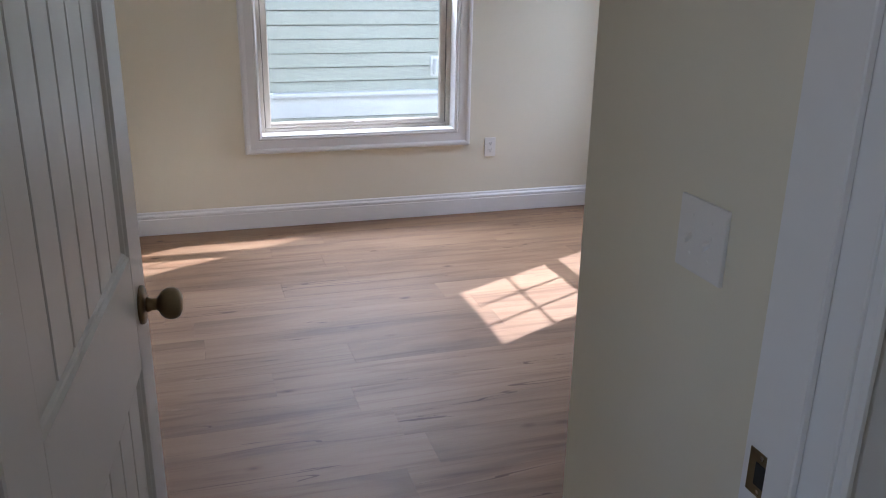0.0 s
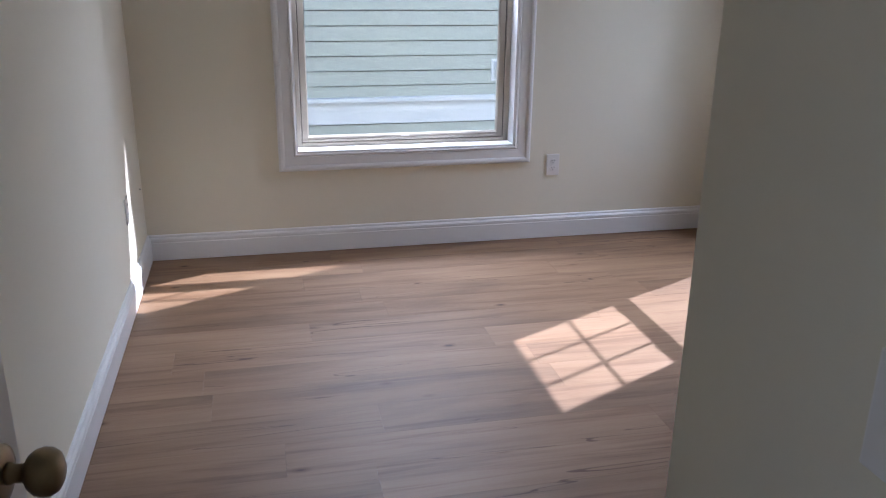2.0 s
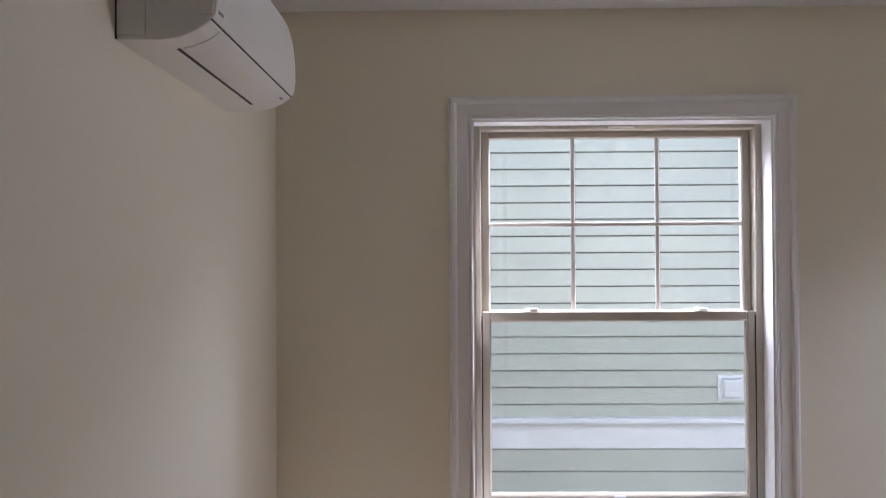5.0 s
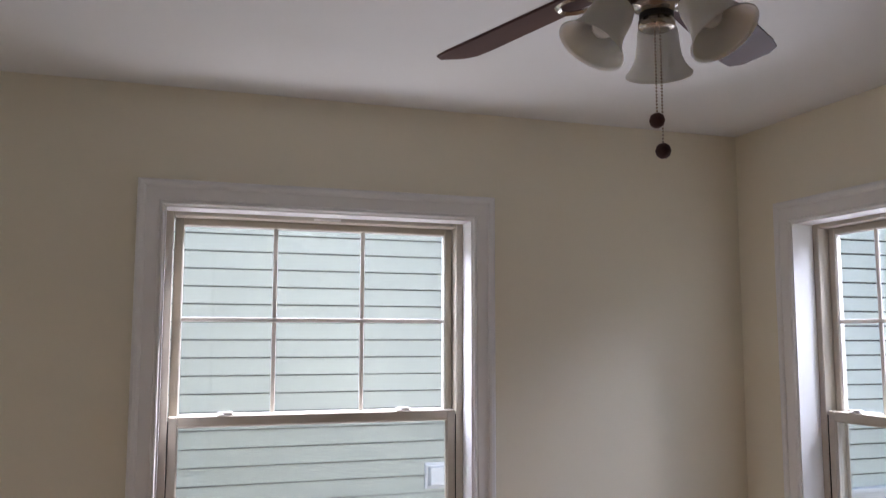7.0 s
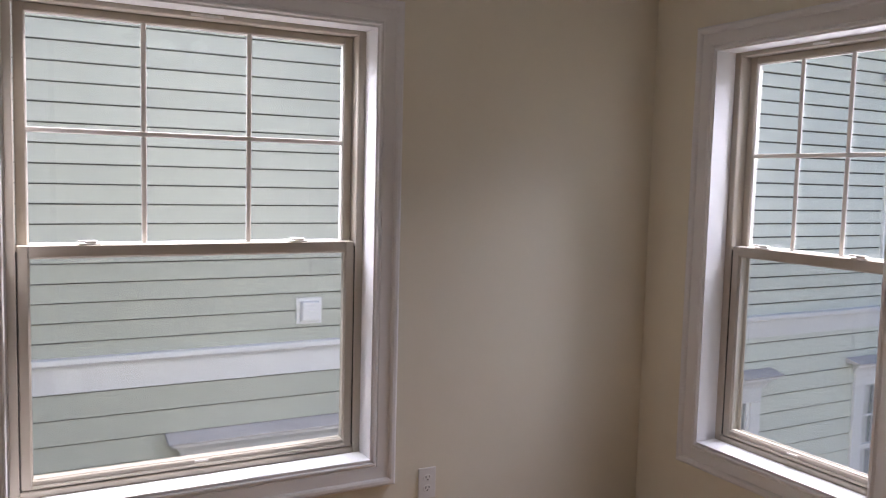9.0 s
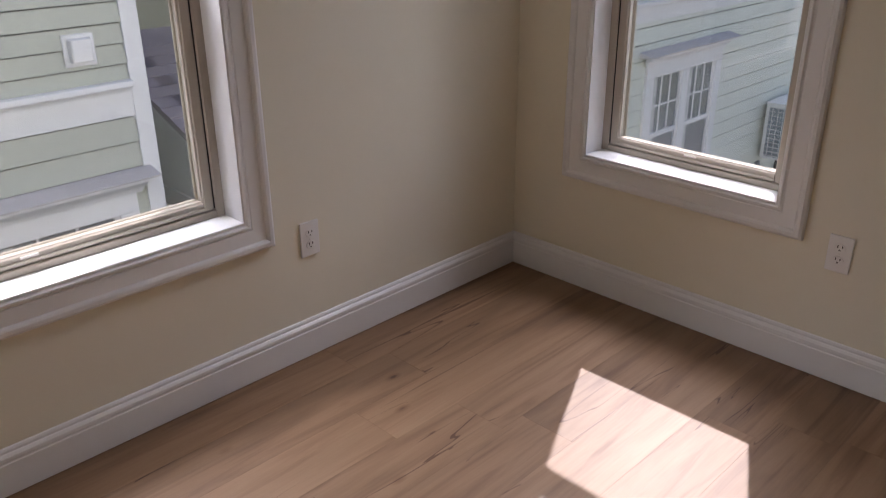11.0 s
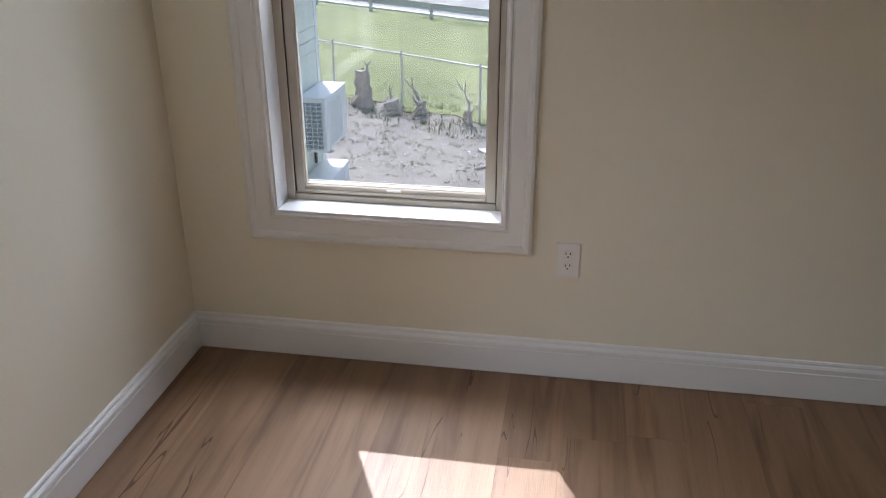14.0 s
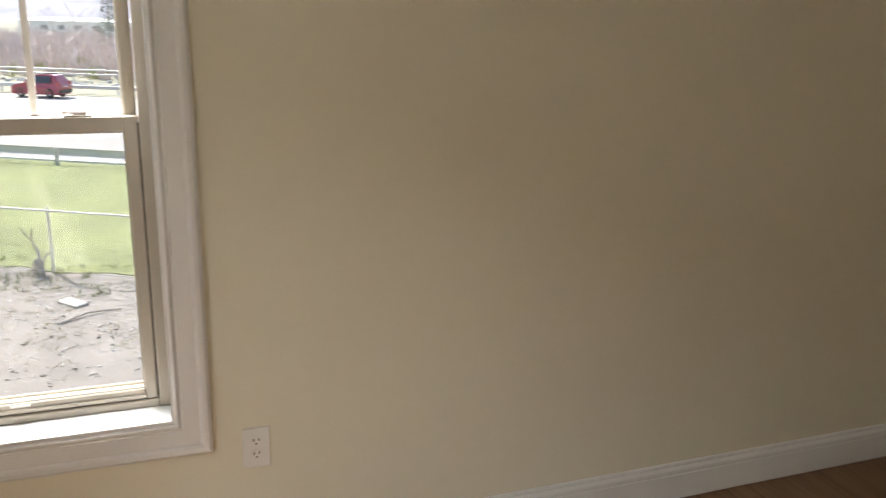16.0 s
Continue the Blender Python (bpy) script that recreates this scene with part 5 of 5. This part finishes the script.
# ---- street things ----
def car(m, paint, label, group=""):
    """A five-door wagon, 4.5 m long. Local frame: front towards +x."""
    c = thing("car", label, "car", m, group)
    side = [(-2.24, 0.55), (-2.26, 0.80), (-2.16, 1.02), (-1.72, 1.60), (-1.45, 1.665), (0.05, 1.66), (0.42, 1.56), (1.10, 1.06), (1.95, 0.92), (2.20, 0.74), (2.24, 0.48), (2.10, 0.28), (-2.12, 0.28)]
    bm = bmesh.new()
    rings = []
    for yy, inset, top in ((-0.90, 0.06, 0.80), (-0.86, 0.0, 0.96), (-0.45, -0.02, 1.0), (0.45, -0.02, 1.0), (0.86, 0.0, 0.96), (0.90, 0.06, 0.80)):
        ring = []
        for x, z in side:
            y = yy
            if z > 1.02:
                y = yy * (1 - 0.30 * (z - 1.02) / 0.64)
            ring.append(bm.verts.new((x * (1 - inset * 0.4), y, z if abs(yy) < 0.88 else 0.28 + (z - 0.28) * (0.97 if z <= 1.02 else 0.985))))
        rings.append(ring)
    k = len(side)
    for a, b in zip(rings, rings[1:]):
        for i in range(k):
            f = bm.faces.new((a[i], a[(i + 1) % k], b[(i + 1) % k], b[i]))
    bm.faces.new(rings[0])
    bm.faces.new(rings[-1][::-1])
    body = part("body", bm, paint, c)
    for s in (-1, 1):
        for xa, xb in ((-1.55, -0.72), (-0.66, 0.08), (0.13, 0.72)):
            bm = bmesh.new()
            zt = 1.56 if xb < 0.3 else 1.44
            pts = [(xa, 1.08), (xb + (0.20 if xb > 0.3 else 0.0), 1.08), (xb - (0.28 if xb > 0.3 else 0), zt), (xa + (0.16 if xa < -1.5 else 0.0), zt)]
            vs = []
            for x, z in pts:
                y = s * (0.905 * (1 - 0.30 * (z - 1.02) / 0.64) + 0.006)
                vs.append(((x, y, z), (x, y - s * 0.02, z)))
            o = [bm.verts.new(p) for p, _ in vs]
            q = [bm.verts.new(p) for _, p in vs]
            bm.faces.new(o)
            bm.faces.new(q[::-1])
            for i in range(4):
                j = (i + 1) % 4
                bm.faces.new((o[i], q[i], q[j], o[j]))
            part("side_window", bm, CARGLASS, c)
        for x in (-1.32, 1.33):
            bm = bmesh.new()
            lathe(bm, [(0.20, -0.10), (0.34, -0.10), (0.36, -0.07), (0.36, 0.07), (0.34, 0.10), (0.20, 0.10)], pose(x, s * 0.83, 0.36, 90, 0, 0), 24)
            wheel = part("wheel", bm, TYRE, c)
            bm = bmesh.new()
            lathe(bm, [(0, 0.02), (0.06, 0.035), (0.20, 0.02), (0.215, -0.02), (0.215, -0.09), (0, -0.09)], pose(x, s * 0.85, 0.36, -90 * s, 0, 0), 20, False)
            part("rim", bm, GALV, wheel)
        boxpart("tail_lamp", (-2.235, -2.06, s * 0.80 - 0.085, s * 0.80 + 0.085, 0.86, 1.16), LAMP_RED, c, 0.02)
        boxpart("headlight", (2.00, 2.215, s * 0.66 - 0.16, s * 0.66 + 0.16, 0.70, 0.84), SIGN_W, c, 0.02)
        boxpart("mirror", (0.50, 0.66, s * 0.98 - 0.09, s * 0.98 + 0.09, 1.02, 1.15), paint, c, 0.02)
        boxpart("roof_bar", (-1.35, -0.05, s * 0.56 - 0.02, s * 0.56 + 0.02, 1.645, 1.715), GASKET, c, 0.008)
    bm = bmesh.new()
    box(bm, -2.12, -1.70, -0.62, 0.62, 1.06, 1.50)
    for p in bm.verts:
        p.co.x = -2.155 + (p.co.z - 1.02) * 0.76 + (0.015 if p.co.x > -1.9 else -0.012)
    part("rear_window", bm, CARGLASS, c)
    bm = bmesh.new()
    box(bm, 0.4, 1.1, -0.66, 0.66, 1.09, 1.52)
    for p in bm.verts:
        p.co.x = 1.085 - (p.co.z - 1.06) * 1.36 + (0.018 if p.co.x > 0.7 else -0.01)
    part("windscreen", bm, CARGLASS, c)
    boxpart("rear_bumper", (-2.30, -2.14, -0.84, 0.84, 0.36, 0.62), GASKET, c, 0.03)
    boxpart("front_bumper", (2.14, 2.29, -0.84, 0.84, 0.32, 0.58), paint, c, 0.03)
    boxpart("number_plate", (-2.272, -2.252, -0.20, 0.20, 0.74, 0.86), SIGN_W, c)
    return c


red_car = car(Matrix.Translation(road_pt(28.1, 45.0, 0.03)) @ pose(0, 0, 0, 0, 0, ROAD_YAW) @ Matrix.Diagonal((0.85, 0.85, 0.98, 1)), CAR_RED, "dark red five-door car on the highway")
far_cars = "cars parked far off"
for i in range(11):
    car(Matrix.Translation(road_pt(34 + i * 5.6, 128 + (i % 3) * 7, 0.04)) @ pose(0, 0, 0, 0, 0, ROAD_YAW + (80 if i % 2 else 95)), (CAR_WHITE, CAR_RED, CAR_GREY)[(i * 2) % 3], ("white", "red", "grey")[(i * 2) % 3] + " car parked far off beyond the trees", far_cars)


def words(text, size, m, material, parent):
    cu = bpy.data.curves.new("lettering", "FONT")
    cu.body, cu.size, cu.align_x, cu.align_y, cu.extrude = text, size, "CENTER", "CENTER", 0.002
    tmp = bpy.data.objects.new("lettering", cu)
    scene.collection.objects.link(tmp)
    dg = bpy.context.evaluated_depsgraph_get()
    me = bpy.data.meshes.new_from_object(tmp.evaluated_get(dg))
    bpy.data.objects.remove(tmp)
    me.materials.append(material)
    ob = new("lettering", me)
    ob.parent = parent
    ob.matrix_basis = m
    return ob


def road_sign(u, n, w, h, z, face, label, lines_of_text, ink):
    s = thing("road_sign", label, "road sign", Matrix.Translation(road_pt(u, n)) @ pose(0, 0, 0, 0, 0, ROAD_YAW - 90 - 3))
    for x in (-0.12, 0.12) if w < 1 else (-0.5, 0.5):
        boxpart("post", (x - 0.03, x + 0.03, 0.012, 0.06, -0.1, z + h - 0.1), GALV, s)
    bm = bmesh.new()
    box(bm, -w / 2, w / 2, -0.004, 0.010, z, z + h)
    part("plate", bm, face, s)
    for text, size, zz in lines_of_text:
        words(text, size, pose(0, -0.008, z + zz, 90, 0, 0), ink, s)
    return s


road_sign(35.8, 49, 0.80, 1.0, 2.25, SIGN_W, "white speed limit sign reading 40 on posts", [("SPEED", 0.20, 0.86), ("LIMIT", 0.22, 0.66), ("40", 0.52, 0.28)], INK)
road_sign(49.0, 56, 1.3, 0.6, 1.7, GREEN_SIGN, "small green highway sign with pale bars", [], SIGN_W)


# ---- trees, scrub and far buildings ----
def bare_tree(u, n, height, seed, label, leaves=0, leaf_mat=None):
    rng = random.Random(seed)
    t = thing("tree", label, "tree", Matrix.Translation(road_pt(u, n, -0.05)))
    bm = bmesh.new()
    limb(bm, (0, 0, 0), (rng.gauss(0, 0.08), rng.gauss(0, 0.08), 1), height * 0.36, height * 0.016, rng, 0, 0.06, 0.75, 0, 5, 8)
    top = max((v.co.copy() for v in bm.verts), key=lambda c: c.z)
    part("trunk", bm, TWIG, t)
    bm = bmesh.new()
    for i in range(7):
        z = height * (0.16 + 0.035 * i)
        a = rng.uniform(0, 6.28)
        limb(bm, (top.x * z / top.z, top.y * z / top.z, z), (math.cos(a), math.sin(a), rng.uniform(0.5, 1.3)), height * rng.uniform(0.18, 0.26), height * 0.0085, rng, 3, 0.18, 0.6, 3, 3, 5, 0.004)
    part("crown", bm, TWIG, t)
    if leaves:
        verts, faces = [], []
        for _ in range(leaves):
            r = height * 0.32 * rng.random() ** 0.4
            a, b = rng.uniform(0, 6.28), rng.uniform(-1, 1)
            p = Vector((r * math.cos(a) * (1 - b * b) ** 0.5, r * math.sin(a) * (1 - b * b) ** 0.5, height * 0.55 + r * b * 1.3))
            s = rng.uniform(0.06, 0.16)
            k = len(verts)
            q = Euler((rng.uniform(0, 6), rng.uniform(0, 6), 0)).to_matrix()
            verts += [p + q @ Vector(c) * s for c in ((-1, -0.5, 0), (1, -0.5, 0), (0.6, 0.7, 0), (-0.6, 0.7, 0))]
            faces.append((k, k + 1, k + 2, k + 3))
        me = bpy.data.meshes.new("foliage")
        me.from_pydata([tuple(x) for x in verts], [], faces)
        me.materials.append(leaf_mat)
        f = new("foliage", me)
        f.parent = t
    return t


def pine(u, n, height, seed):
    rng = random.Random(seed)
    t = thing("pine_tree", "dark green pine tree beyond the highway", "tree", Matrix.Translation(road_pt(u, n, -0.05)))
    bm = bmesh.new()
    rod(bm, (0, 0, 0), (0, 0, height), height * 0.018, 0.01, 8)
    part("trunk", bm, BARK, t)
    verts, faces = [], []
    for _ in range(2600):
        z = height * (0.08 + 0.92 * rng.random())
        r = height * 0.20 * (1 - z / height) ** 0.8 * rng.random() ** 0.5 * rng.uniform(0.75, 1.2)
        a = rng.uniform(0, 6.28)
        p = Vector((r * math.cos(a), r * math.sin(a), z - r * 0.35))
        s = rng.uniform(0.10, 0.28)
        k = len(verts)
        q = Euler((rng.uniform(-0.6, 0.6), rng.uniform(-0.6, 0.6), a)).to_matrix()
        verts += [p + q @ Vector(c) * s for c in ((-0.6, -0.3, 0), (1.3, 0, -0.5), (-0.4, 0.4, 0.1))]
        faces.append((k, k + 1, k + 2))
    me = bpy.data.meshes.new("crown")
    me.from_pydata([tuple(x) for x in verts], [], faces)
    me.materials.append(PINE)
    c = new("crown", me)
    c.parent = t
    return t


TREES = [(39.2, 53, 10), (45.0, 58, 8), (52.0, 63, 10), (32.0, 60, 7), (25.0, 61, 9), (36.0, 60, 9), (19.0, 62, 9), (57.0, 58, 9), (35.5, 68, 8), (12.0, 61, 9), (63.0, 62, 10), (49.0, 57, 8), (60.0, 70, 11)]
for i, (u, n, h) in enumerate(TREES):
    green = i % 3 == 1
    bare_tree(u, n, h, 40 + i, "bare early-spring tree with budding twigs" if green else "bare grey-brown tree beyond the highway", 700 if green else 0, BUD)
for i, (u, n, h) in enumerate(((53.0, 72, 13), (58.5, 78, 15), (68.0, 74, 14), (47.5, 84, 12))):
    pine(u, n, h, 70 + i)


def scrub(name, count, area, size, material, label, seed):
    rng = random.Random(seed)
    verts, faces = [], []
    for _ in range(count):
        p = road_pt(rng.uniform(*area[0]), rng.uniform(*area[1]), 0)
        hgt = rng.uniform(*size)
        for _ in range(16):
            a = rng.uniform(0, 6.28)
            d = Vector((math.cos(a) * rng.uniform(0.1, 0.6), math.sin(a) * rng.uniform(0.1, 0.6), 1)) * hgt * rng.uniform(0.5, 1)
            w = Vector((-math.sin(a), math.cos(a), 0)) * 0.022
            q = p + Vector((rng.gauss(0, 0.2), rng.gauss(0, 0.2), 0))
            k = len(verts)
            verts += [q - w, q + w, q + d * 0.6 + w * 0.6 + Vector((rng.gauss(0, 0.1), rng.gauss(0, 0.1), 0)), q + d]
            faces.append((k, k + 1, k + 2, k + 3))
    me = bpy.data.meshes.new(name)
    me.from_pydata([tuple(x) for x in verts], [], faces)
    me.materials.append(material)
    return tagged(new(name, me), label, "scrub", kind="stuff")


scrub("brush", 1300, ((-10, 95), (57.0, 80)), (0.8, 2.6), TWIG, "bare brown brush behind the far rail", 21)
scrub("thicket", 1500, ((-20, 140), (64, 120)), (2.0, 4.6), TWIG, "grey-brown bare thicket beyond the highway", 23)
scrub("green_brush", 260, ((-10, 95), (56.5, 80)), (0.5, 1.8), BUD, "scrub just coming into leaf", 22)


def far_building(u, n, w, d, h, roof_h, label, roof_mat, wall_mat):
    b = thing("building", label, "building", Matrix.Translation(road_pt(u, n, -0.05)) @ pose(0, 0, 0, 0, 0, ROAD_YAW))
    bm = bmesh.new()
    sweep(bm, [(-d / 2, 0), (d / 2, 0), (d / 2, h), (0, h + roof_h), (-d / 2, h)], [((-w / 2, 0, 0), (0, 1, 0), (0, 0, 1)), ((w / 2, 0, 0), (0, 1, 0), (0, 0, 1))])
    part("wall", bm, wall_mat, b)
    bm = bmesh.new()
    sweep(bm, [(-d / 2 - 0.5, h), (0, h + roof_h), (d / 2 + 0.5, h), (d / 2 + 0.5, h + 0.25), (0, h + roof_h + 0.25), (-d / 2 - 0.5, h + 0.25)], [((-w / 2 - 0.5, 0, 0), (0, 1, 0), (0, 0, 1)), ((w / 2 + 0.5, 0, 0), (0, 1, 0), (0, 0, 1))])
    part("roof", bm, roof_mat, b)
    k = int(w / 5)
    for i in range(k):
        x = -w / 2 + (i + 0.5) * w / k
        boxpart("window", (x - 1.0, x + 1.0, d / 2, d / 2 + 0.06, h * 0.35, h * 0.75), PANE_EXT, b)
    return b


far_building(92, 170, 60, 22, 3.2, 0.8, "long low white commercial building far off", METAL_W, EXT_WHITE)
far_building(128, 150, 26, 20, 7.0, 6.0, "large grey-roofed barn-like building far off", STONE, EXT_WHITE)
far_building(78, 190, 50, 20, 4.2, 1.2, "pale low building beyond the car park", METAL_W, STONE)

# wooded rise that closes the distance
def far_hill():
    rng = random.Random(9)
    bm = bmesh.new()
    rows = []
    for i in range(61):
        u = -480 + i * 24
        h = 62 + 16 * math.sin(i * 0.33) + 9 * math.sin(i * 0.9 + 1) + rng.uniform(-3, 3)
        rows.append([bm.verts.new(road_pt(u, n, z)) for n, z in ((300, -0.2), (360, h * 0.5), (430, h), (520, h * 0.7))])
    for a, b in zip(rows, rows[1:]):
        for j in range(3):
            bm.faces.new((a[j], a[j + 1], b[j + 1], b[j]))
    # pale lavender base colour carries the haze of distance
    m = mat("hazed_hillside", (0.31, 0.30, 0.345), 1.0, vary=0.35, scale=0.05, bump=0.8, bump_scale=0.6)
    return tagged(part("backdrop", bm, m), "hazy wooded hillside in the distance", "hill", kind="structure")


far_hill()


# the storey below the room, which carries it
def lower_storey():
    h = thing("lower_storey", "plain lap-sided storey below the upstairs room", "house", kind="structure")
    for x0, x1, y0, y1 in ((-0.12, W + EXT, HALLY, EXT), (HX0 - 0.1, HX1 + 0.1, HY0 - 0.1, HALLY - 0.001)):
        boxpart("wall", (x0, x1, y1 - 0.15, y1, GZ - 0.2, -0.3005), SIDING, h)
        boxpart("wall", (x0, x1, y0, y0 + 0.15, GZ - 0.2, -0.3005), SIDING, h)
        boxpart("wall", (x0, x0 + 0.15, y0 + 0.1505, y1 - 0.1505, GZ - 0.2, -0.3005), SIDING, h)
        boxpart("wall", (x1 - 0.15, x1, y0 + 0.1505, y1 - 0.1505, GZ - 0.2, -0.3005), SIDING, h)


lower_storey()
lay_planks()
